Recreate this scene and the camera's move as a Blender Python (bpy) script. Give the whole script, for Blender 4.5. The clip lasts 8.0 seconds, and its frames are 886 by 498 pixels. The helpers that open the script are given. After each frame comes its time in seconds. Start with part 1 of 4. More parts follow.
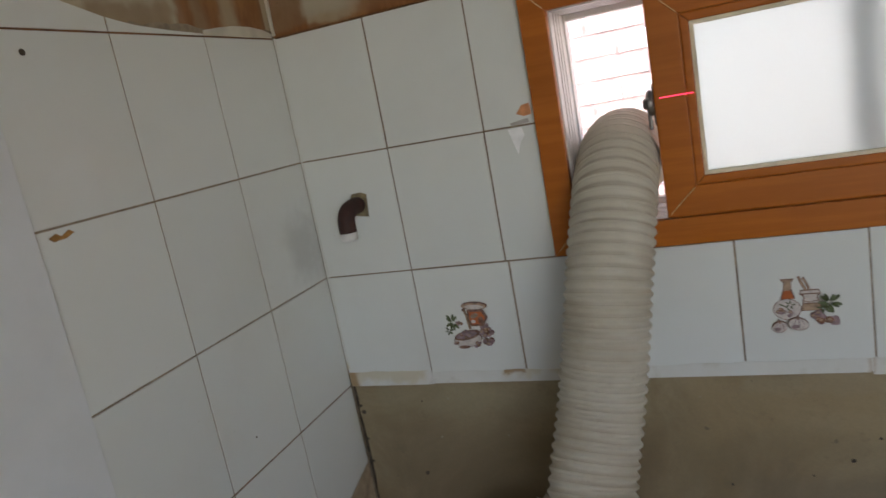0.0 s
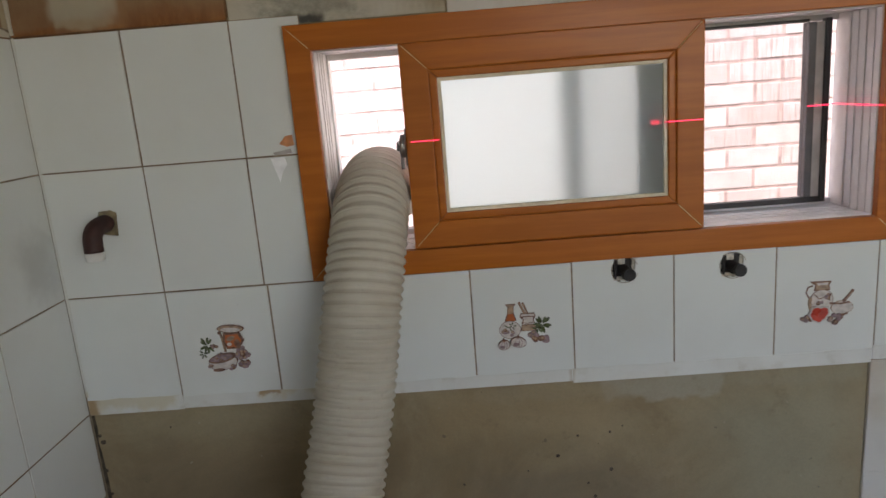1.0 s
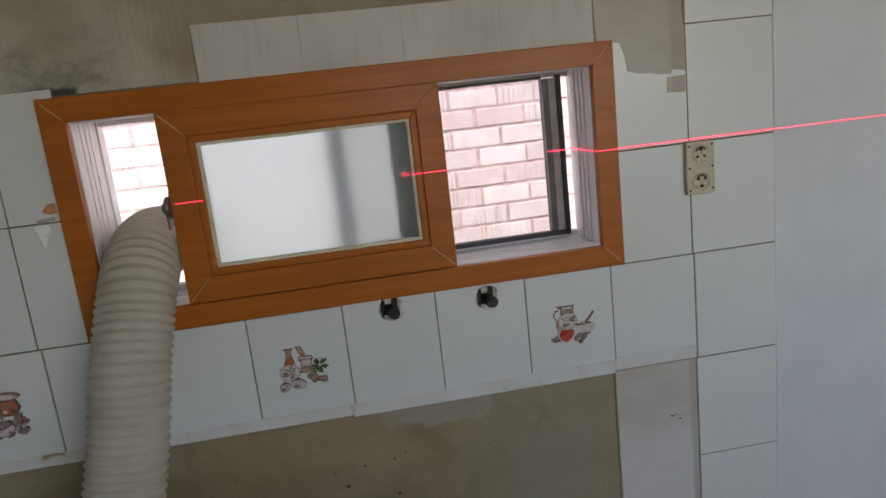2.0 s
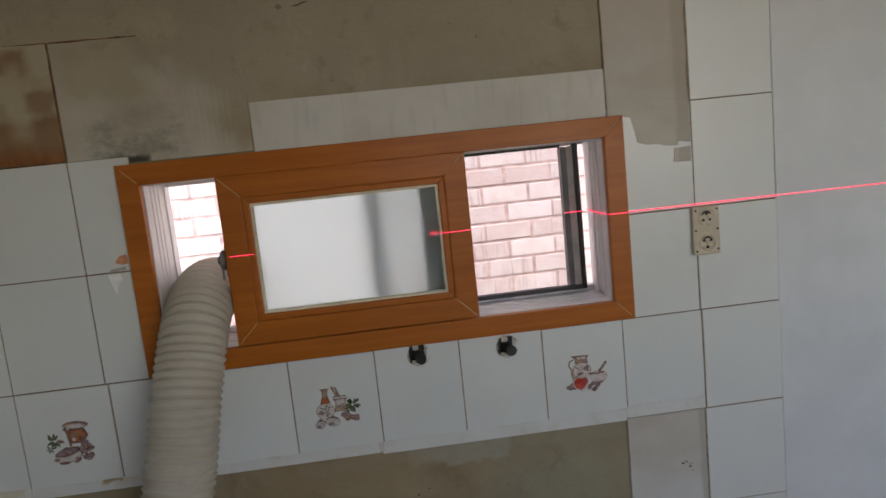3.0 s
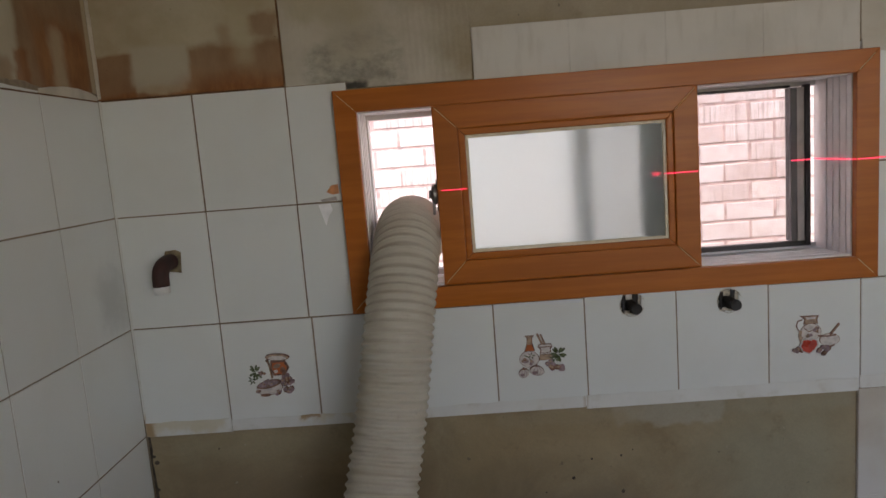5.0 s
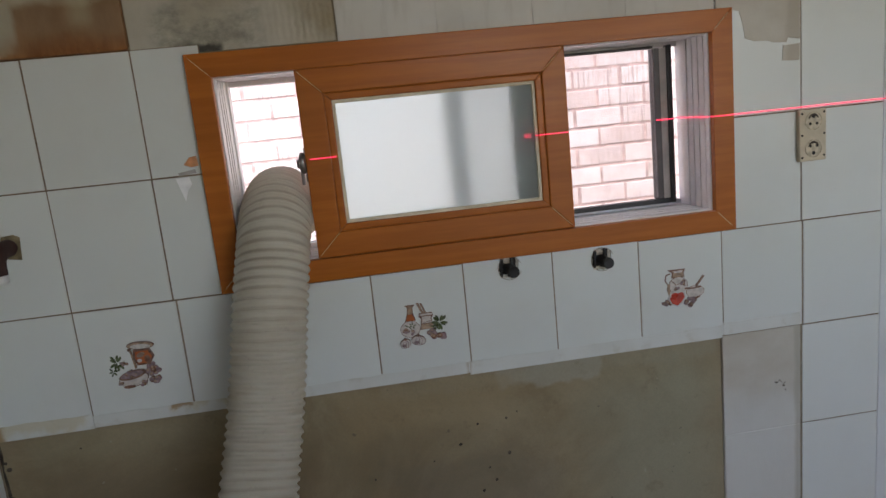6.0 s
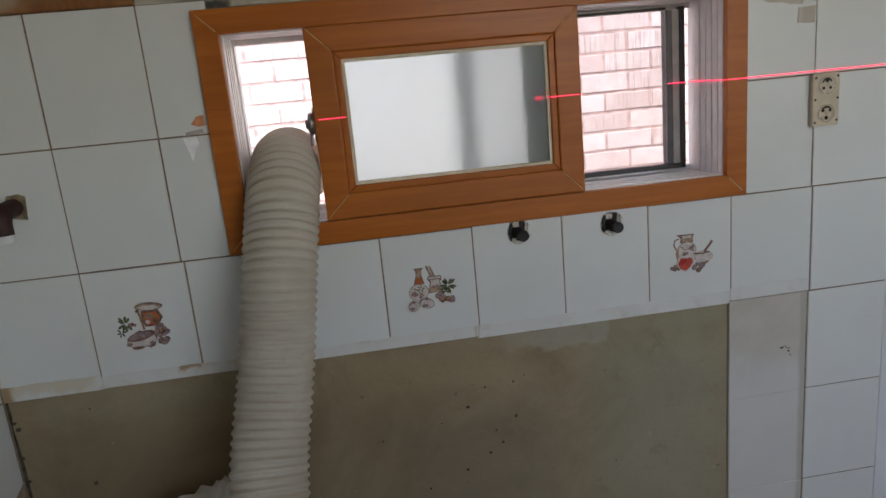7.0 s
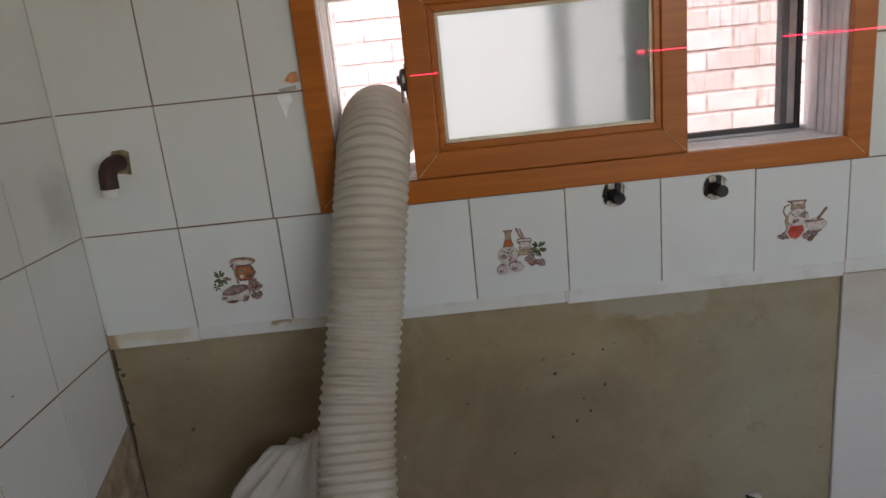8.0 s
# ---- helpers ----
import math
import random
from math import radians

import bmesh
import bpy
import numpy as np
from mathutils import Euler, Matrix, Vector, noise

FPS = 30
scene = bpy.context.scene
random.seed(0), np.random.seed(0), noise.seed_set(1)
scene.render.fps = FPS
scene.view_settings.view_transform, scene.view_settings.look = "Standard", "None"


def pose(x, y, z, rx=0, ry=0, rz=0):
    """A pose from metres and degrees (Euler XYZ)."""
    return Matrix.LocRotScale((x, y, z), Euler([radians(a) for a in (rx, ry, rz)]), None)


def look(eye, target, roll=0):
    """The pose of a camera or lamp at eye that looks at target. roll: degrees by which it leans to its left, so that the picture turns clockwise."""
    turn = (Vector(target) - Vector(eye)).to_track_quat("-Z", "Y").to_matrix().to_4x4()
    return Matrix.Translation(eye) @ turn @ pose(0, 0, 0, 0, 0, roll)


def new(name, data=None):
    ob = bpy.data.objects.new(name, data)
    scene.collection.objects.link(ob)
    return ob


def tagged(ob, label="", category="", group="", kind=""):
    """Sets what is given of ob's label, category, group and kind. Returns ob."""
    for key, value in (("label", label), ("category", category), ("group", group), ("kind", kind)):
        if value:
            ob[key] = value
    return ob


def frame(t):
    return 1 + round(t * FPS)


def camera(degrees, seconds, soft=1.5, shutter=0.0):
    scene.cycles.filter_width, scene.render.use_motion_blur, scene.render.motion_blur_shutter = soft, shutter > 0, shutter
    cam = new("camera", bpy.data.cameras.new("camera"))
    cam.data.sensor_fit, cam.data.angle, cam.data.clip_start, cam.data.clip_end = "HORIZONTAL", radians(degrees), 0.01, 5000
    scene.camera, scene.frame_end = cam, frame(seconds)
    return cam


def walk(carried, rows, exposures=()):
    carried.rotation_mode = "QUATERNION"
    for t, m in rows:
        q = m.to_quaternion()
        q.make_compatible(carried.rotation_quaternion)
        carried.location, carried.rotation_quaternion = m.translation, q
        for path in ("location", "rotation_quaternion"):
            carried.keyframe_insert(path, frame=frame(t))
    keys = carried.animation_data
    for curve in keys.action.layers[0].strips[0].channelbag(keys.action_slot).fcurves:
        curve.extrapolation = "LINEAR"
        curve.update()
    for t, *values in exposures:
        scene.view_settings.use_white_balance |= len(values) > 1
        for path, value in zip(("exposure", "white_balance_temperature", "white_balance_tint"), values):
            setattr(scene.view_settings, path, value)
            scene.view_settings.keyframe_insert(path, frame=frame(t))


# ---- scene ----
cam = camera(65.7, 8.0, soft=1.5, shutter=0.2)
PATH = [
    (0, (0.783, -1.232, 1.361), (0.038, 0.580, 0.958), -10.7),
    (0.2, (0.777, -1.273, 1.356), (0.158, 0.598, 0.930), -8.9),
    (0.5, (0.764, -1.301, 1.342), (0.378, 0.625, 0.965), -6.7),
    (0.7, (0.779, -1.288, 1.353), (0.558, 0.633, 0.934), -5.8),
    (1, (0.790, -1.304, 1.395), (0.742, 0.645, 0.948), -4.6),
    (1.2, (0.827, -1.320, 1.388), (0.804, 0.635, 0.992), -5.9),
    (1.5, (0.896, -1.341, 1.384), (1.043, 0.618, 1.008), -7.2),
    (1.7, (0.970, -1.359, 1.413), (1.233, 0.574, 0.972), -6.4),
    (2.8, (1.101, -1.570, 1.469), (1.283, 0.404, 1.199), -6.3),
    (3, (1.065, -1.563, 1.487), (1.226, 0.411, 1.212), -5.9),
    (3.2, (1.045, -1.571, 1.481), (1.148, 0.409, 1.223), -4.7),
    (3.5, (1.025, -1.580, 1.478), (1.013, 0.406, 1.245), -3.3),
    (3.7, (1.003, -1.583, 1.485), (0.936, 0.406, 1.262), -3.4),
    (4, (0.978, -1.576, 1.494), (0.823, 0.406, 1.281), -2.8),
    (4.2, (0.948, -1.554, 1.506), (0.764, 0.423, 1.266), -3.3),
    (5.3, (0.718, -1.468, 1.359), (0.698, 0.509, 1.056), -4.8),
    (5.5, (0.744, -1.470, 1.399), (0.745, 0.501, 1.060), -5.1),
    (5.7, (0.769, -1.445, 1.391), (0.914, 0.506, 1.029), -5.0),
    (6, (0.796, -1.437, 1.364), (1.029, 0.513, 0.989), -5.8),
    (6.2, (0.797, -1.436, 1.363), (1.026, 0.510, 0.968), -5.9),
    (6.5, (0.787, -1.437, 1.358), (1.012, 0.506, 0.942), -6.2),
    (6.7, (0.775, -1.428, 1.354), (1.019, 0.505, 0.921), -5.9),
    (7, (0.765, -1.428, 1.349), (1.002, 0.504, 0.890), -5.4),
    (7.2, (0.774, -1.423, 1.360), (0.959, 0.507, 0.867), -5.0),
    (7.5, (0.760, -1.407, 1.371), (0.849, 0.513, 0.815), -4.5),
    (7.7, (0.753, -1.403, 1.354), (0.819, 0.521, 0.798), -5.2),
    (8, (0.745, -1.399, 1.328), (0.742, 0.531, 0.803), -5.9),
]
walk(cam, [(t, look(eye, target, roll)) for t, eye, target, roll in PATH],
     exposures=[(0.0, 2.67, 6850, 13), (0.5, 2.6, 6950, 14), (1.0, 2.62, 6950, 13), (1.5, 2.41, 6650, 12), (3.0, 2.22, 6850, 14), (3.5, 2.15, 7000, 16), (4.0, 2.12, 7100, 17), (5.5, 2.36, 6950, 15), (6.0, 2.4, 6650, 12), (6.5, 2.4, 6650, 12), (7.0, 2.38, 6700, 13), (7.5, 2.35, 6950, 15), (8.0, 2.54, 7000, 15)])

# ---------------------------------------------------------------- light
world = bpy.data.worlds.new("sky")
scene.world = world
world.use_nodes = True
SUN_EL, SUN_AZ = 73.0, 180.0
wn = world.node_tree.nodes
sky = wn.new("ShaderNodeTexSky")
sky.sky_type, sky.sun_disc = "NISHITA", False
sky.sun_elevation, sky.sun_rotation = radians(SUN_EL), radians(SUN_AZ)
world.node_tree.links.new(sky.outputs[0], wn["Background"].inputs[0])
wn["Background"].inputs[1].default_value = 0.15

sun = new("sun", bpy.data.lights.new("sun", "SUN"))
sun.data.energy, sun.data.angle, sun.data.color = 3.3, radians(20), (1.0, 0.97, 0.97)
sun.matrix_world = look((0.9, -9.5 / math.tan(radians(SUN_EL)), 9.5), (0.9, 0.0, 0.0))

REAR = -3.6          # y of the rear wall, whose wide balcony opening lights the room
skylight = new("balcony_daylight", bpy.data.lights.new("balcony_daylight", "AREA"))
skylight.data.shape, skylight.data.size, skylight.data.size_y = "RECTANGLE", 2.1, 1.0
skylight.data.energy, skylight.data.color = 2.9, (1.0, 0.90, 0.80)
skylight.matrix_world = look((2.6, REAR + 0.04, 1.65), (2.1, 0.0, 1.5))


# ---------------------------------------------------------------- materials
class Nodes:
    """A short hand for building a node material."""

    def __init__(self, name, rough=0.5, metal=0.0):
        self.mat = bpy.data.materials.new(name)
        self.mat.use_nodes = True
        self.tree = self.mat.node_tree
        self.bsdf = self.tree.nodes["Principled BSDF"]
        self.bsdf.inputs["Roughness"].default_value = rough
        self.bsdf.inputs["Metallic"].default_value = metal
        self.geo = self.add("ShaderNodeNewGeometry")
        self.pos = self.geo.outputs["Position"]

    def add(self, kind):
        return self.tree.nodes.new(kind)

    def put(self, socket, value):
        if isinstance(value, bpy.types.NodeSocket):
            self.tree.links.new(value, socket)
        elif isinstance(value, (tuple, list)) and len(value) == 3 and socket.type == "RGBA":
            socket.default_value = (*value, 1)
        else:
            socket.default_value = value

    def math(self, op, a, b=0.0, clamp=False):
        n = self.add("ShaderNodeMath")
        n.operation, n.use_clamp = op, clamp
        self.put(n.inputs[0], a), self.put(n.inputs[1], b)
        return n.outputs[0]

    def noise(self, scale, detail=4.0, rough=0.55, stretch=(1, 1, 1), shift=(0, 0, 0), warp=0.0):
        m = self.add("ShaderNodeMapping")
        m.inputs["Scale"].default_value, m.inputs["Location"].default_value = stretch, shift
        self.put(m.inputs["Vector"], self.pos)
        n = self.add("ShaderNodeTexNoise")
        self.put(n.inputs["Vector"], m.outputs[0])
        n.inputs["Scale"].default_value, n.inputs["Detail"].default_value = scale, detail
        n.inputs["Roughness"].default_value, n.inputs["Distortion"].default_value = rough, warp
        return n.outputs["Fac"]

    def ramp(self, value, lo, hi, a=0.0, b=1.0):
        n = self.add("ShaderNodeMapRange")
        n.interpolation_type = "SMOOTHSTEP"
        self.put(n.inputs[0], value)
        for i, v in enumerate((lo, hi, a, b)):
            n.inputs[i + 1].default_value = v
        return n.outputs[0]

    def mix(self, fac, a, b, kind="MIX"):
        n = self.add("ShaderNodeMix")
        n.data_type, n.blend_type = "RGBA", kind
        self.put(n.inputs[0], fac), self.put(n.inputs[6], a), self.put(n.inputs[7], b)
        return n.outputs[2]

    def axes(self):
        n = self.add("ShaderNodeSeparateXYZ")
        self.put(n.inputs[0], self.pos)
        return n.outputs

    def patch(self, x0, x1, z0, z1, soft=0.02, wob=0.03, scale=18.0, axis=0):
        """A stain of its own shape: a box with a wavering soft outline."""
        ax = self.axes()
        k = self.noise(scale, 3.0, shift=(x0 * 7, 0, z1 * 5))
        k2 = self.noise(scale * 1.3, 3.0, shift=(x1 * 3 + 4, 2, z0 * 5))
        u = self.math("ADD", ax[axis], self.math("MULTIPLY", self.math("SUBTRACT", k, 0.5), wob * 2))
        w = self.math("ADD", ax[2], self.math("MULTIPLY", self.math("SUBTRACT", k2, 0.5), wob * 2))
        m = self.math("MULTIPLY", self.ramp(u, x0 - soft, x0 + soft), self.ramp(u, x1 - soft, x1 + soft, 1.0, 0.0))
        m2 = self.math("MULTIPLY", self.ramp(w, z0 - soft, z0 + soft), self.ramp(w, z1 - soft, z1 + soft, 1.0, 0.0))
        return self.math("MULTIPLY", m, m2)

    def random(self):
        return self.add("ShaderNodeObjectInfo").outputs["Random"]

    def color(self, value):
        self.put(self.bsdf.inputs["Base Color"], value)
        return self

    def rough(self, value):
        self.put(self.bsdf.inputs["Roughness"], value)
        return self

    def bump(self, height, strength=0.3, dist=0.002):
        n = self.add("ShaderNodeBump")
        n.inputs["Strength"].default_value, n.inputs["Distance"].default_value = strength, dist
        self.put(n.inputs["Height"], height)
        self.tree.links.new(n.outputs[0], self.bsdf.inputs["Normal"])
        return self


def plain(name, col, rough=0.5, metal=0.0, vary=0.12, scale=30.0, bump=0.15):
    n = Nodes(name, rough, metal)
    f = n.noise(scale, 5.0)
    dark = tuple(c * (1 - vary) for c in col)
    lite = tuple(min(1.0, c * (1 + vary)) for c in col)
    n.color(n.mix(n.ramp(f, 0.3, 0.7), dark, lite))
    n.rough(n.ramp(n.noise(scale * 0.4, 3.0), 0.3, 0.7, rough * 0.85, min(1.0, rough * 1.15)))
    if bump:
        n.bump(f, bump, 0.001)
    return n.mat


def make_tile():
    n = Nodes("glazed_white_tile")
    a = n.mix(n.random(), (0.692, 0.71, 0.68), (0.742, 0.76, 0.73))
    c = a
    grime = n.ramp(n.noise(3.2, 5.0, 0.6, shift=(4, 2, 7)), 0.45, 0.75)
    c = n.mix(n.math("MULTIPLY", grime, 0.30), c, (0.60, 0.585, 0.53))
    specks = n.ramp(n.noise(160.0, 2.0), 0.74, 0.78)
    c = n.mix(n.math("MULTIPLY", specks, 0.4), c, (0.35, 0.32, 0.27))
    # greyer area on the side wall, next to the corner
    grey_patch = n.math("MULTIPLY", n.patch(-0.10, -0.005, 1.08, 1.19, 0.035, 0.05, 14.0, 1), n.ramp(n.axes()[0], 0.002, 0.006, 1.0, 0.0))
    c = n.mix(n.math("MULTIPLY", grey_patch, 0.35), c, (0.25, 0.24, 0.23))
    n.color(c).rough(0.28)
    n.bump(n.noise(5.0, 1.0), 0.04, 0.004)
    return n.mat


def make_strip_tile():
    n = Nodes("dusty_white_tile")
    c = n.mix(n.ramp(n.noise(4.0, 5.0), 0.35, 0.7), (0.61, 0.58, 0.525), (0.51, 0.48, 0.425))
    streak = n.ramp(n.noise(14.0, 4.0, stretch=(3, 1, 0.6)), 0.5, 0.8, 0.0, 0.5)
    c = n.mix(streak, c, (0.43, 0.39, 0.33))
    n.color(c).rough(0.55).bump(n.noise(60.0, 4.0), 0.2, 0.001)
    return n.mat


def concrete_color(n):
    """The colour of the bare concrete, and its fine grain."""
    big = n.ramp(n.noise(3.0, 5.0, 0.65, warp=0.8), 0.34, 0.66)
    mid = n.ramp(n.noise(9.0, 5.0, 0.65, shift=(3, 1, 2)), 0.3, 0.72)
    fine = n.noise(220.0, 3.0, 0.7)
    c = n.mix(big, (0.238, 0.172, 0.090), (0.370, 0.296, 0.180))
    c = n.mix(n.math("MULTIPLY", mid, 0.50), c, (0.270, 0.216, 0.126))
    # pale skim left along the upper edge of the lower panel, and yellowed paste
    c = n.mix(n.math("MULTIPLY", n.patch(0.06, 0.62, 0.715, 0.80, 0.02, 0.04, 12.0), 0.30), c, (0.36, 0.32, 0.21))
    c = n.mix(n.math("MULTIPLY", n.patch(1.08, 1.30, 0.745, 0.80, 0.008, 0.05, 10.0), 0.55), c, (0.42, 0.39, 0.32))
    c = n.mix(n.math("MULTIPLY", n.patch(0.80, 1.60, 0.760, 0.80, 0.012, 0.03, 12.0), 0.35), c, (0.36, 0.33, 0.24))
    c = n.mix(n.math("MULTIPLY", n.patch(0.30, 0.66, 1.795, 1.850, 0.010, 0.045, 9.0), 0.7), c, (0.41, 0.345, 0.185))
    c = n.mix(n.math("MULTIPLY", n.patch(1.28, 1.60, 0.20, 0.76, 0.10, 0.10, 5.0), 0.6), c, (0.335, 0.325, 0.235))
    c = n.mix(n.math("MULTIPLY", n.patch(0.80, 1.18, 0.36, 0.62, 0.05, 0.09, 9.0), 0.35), c, (0.165, 0.14, 0.105))
    # browner lower left of the panel; the shade there is painted into the colour
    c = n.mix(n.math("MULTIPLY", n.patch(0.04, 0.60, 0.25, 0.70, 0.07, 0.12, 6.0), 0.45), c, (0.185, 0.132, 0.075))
    c = n.mix(n.math("MULTIPLY", n.patch(0.70, 1.10, 0.68, 0.80, 0.03, 0.06, 8.0), 0.45), c, (0.37, 0.275, 0.15))
    # paler towards the top of the wall
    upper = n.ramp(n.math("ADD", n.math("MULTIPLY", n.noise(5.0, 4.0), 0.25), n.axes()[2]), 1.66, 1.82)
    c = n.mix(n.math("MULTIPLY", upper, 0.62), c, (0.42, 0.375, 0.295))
    pits = n.ramp(n.noise(46.0, 2.0, shift=(5, 0, 1)), 0.735, 0.77)
    c = n.mix(n.math("MULTIPLY", pits, 0.55), c, (0.10, 0.085, 0.065))
    damp = n.ramp(n.noise(13.0, 5.0, 0.7, shift=(8, 2, 4)), 0.56, 0.72)
    c = n.mix(n.math("MULTIPLY", damp, 0.38), c, (0.175, 0.132, 0.076))
    pale = n.ramp(n.noise(34.0, 2.0, shift=(15, 0, 9)), 0.74, 0.79)
    c = n.mix(n.math("MULTIPLY", pale, 0.5), c, (0.44, 0.40, 0.31))
    c = n.mix(n.math("MULTIPLY", n.ramp(fine, 0.35, 0.65), 0.12), c, (0.14, 0.125, 0.10))
    return c, fine


def make_concrete():
    n = Nodes("bare_concrete", 0.88)
    c, fine = concrete_color(n)
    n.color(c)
    h = n.math("ADD", n.math("MULTIPLY", fine, 0.35), n.math("ADD", n.noise(26.0, 4.0), n.noise(7.0, 3.0)))
    n.bump(h, 0.35, 0.003)
    return n.mat


def make_mortar():
    """Trowelled bed mortar, combed in places and greyer towards the bare concrete."""
    n = Nodes("bed_mortar", 0.9)
    ax = n.axes()
    c = n.mix(n.ramp(n.noise(6.0, 5.0, 0.6), 0.3, 0.7), (0.45, 0.405, 0.32), (0.55, 0.51, 0.425))
    yellow = n.patch(0.41, 0.60, 1.68, 1.80, 0.03, 0.06, 10.0)
    c = n.mix(n.math("MULTIPLY", yellow, 0.55), c, (0.39, 0.33, 0.185))
    up = n.ramp(n.math("ADD", n.math("MULTIPLY", n.noise(7.0, 4.0), 0.20), ax[2]), 1.74, 1.92)
    diag = n.math("ADD", n.math("MULTIPLY", ax[0], 0.75), ax[2])
    across = n.ramp(n.math("ADD", n.math("MULTIPLY", n.noise(8.0, 4.0, shift=(3, 0, 0)), 0.30), diag), 2.22, 2.40)
    middle = n.math("MULTIPLY", n.patch(0.49, 0.60, 1.60, 1.90, 0.05, 0.06, 9.0), 0.5)
    bare = n.math("MAXIMUM", n.math("MULTIPLY", up, 0.7), n.math("MAXIMUM", across, middle))
    c = n.mix(bare, c, concrete_color(n)[0])
    smudge = n.patch(0.450, 0.655, 1.525, 1.625, 0.030, 0.06, 12.0)
    blot = n.ramp(n.noise(16.0, 6.0, 0.72, stretch=(0.8, 1, 1.3)), 0.36, 0.66)
    c = n.mix(n.math("MULTIPLY", smudge, n.math("MULTIPLY", blot, 0.75)), c, (0.19, 0.185, 0.15))
    black = n.patch(0.49, 0.57, 1.525, 1.548, 0.008, 0.02, 24.0)
    c = n.mix(n.math("MULTIPLY", black, 0.9), c, (0.03, 0.03, 0.028))
    n.color(c)
    w = n.add("ShaderNodeTexWave")
    w.inputs["Scale"].default_value, w.inputs["Distortion"].default_value = 24.0, 3.0
    w.inputs["Detail"].default_value, w.inputs["Detail Scale"].default_value = 2.0, 1.5
    n.put(w.inputs["Vector"], n.pos)
    combed = n.math("MAXIMUM", n.patch(0.405, 0.475, 1.62, 1.79, 0.01, 0.02, 10.0), n.patch(0.66, 0.79, 1.53, 1.69, 0.02, 0.04, 10.0))
    comb = n.math("MULTIPLY", w.outputs["Fac"], combed)
    n.bump(n.math("ADD", n.math("MULTIPLY", comb, 0.35), n.noise(40.0, 5.0)), 0.4, 0.004)
    return n.mat


def make_beige():
    n = Nodes("smeared_tile_adhesive", 0.85)
    c = n.mix(n.ramp(n.noise(4.0, 5.0, 0.6, stretch=(1, 1, 1.8)), 0.32, 0.7), (0.51, 0.46, 0.385), (0.59, 0.555, 0.49))
    ax = n.axes()
    white = n.ramp(n.math("ADD", n.math("MULTIPLY", n.noise(7.0, 4.0), 0.2), ax[2]), 0.66, 0.84, 0.75, 0.0)
    c = n.mix(white, c, (0.66, 0.66, 0.63))
    c = n.mix(n.math("MULTIPLY", n.patch(1.782, 1.81, 0.0, 0.80, 0.006, 0.008, 14.0), 0.6), c, (0.38, 0.36, 0.29))
    c = n.mix(n.math("MULTIPLY", n.patch(1.765, 1.81, 1.40, 2.3, 0.008, 0.012, 14.0), 0.5), c, (0.38, 0.33, 0.26))
    n.color(c).bump(n.noise(34.0, 5.0, stretch=(1, 1, 0.5)), 0.35, 0.002)
    return n.mat


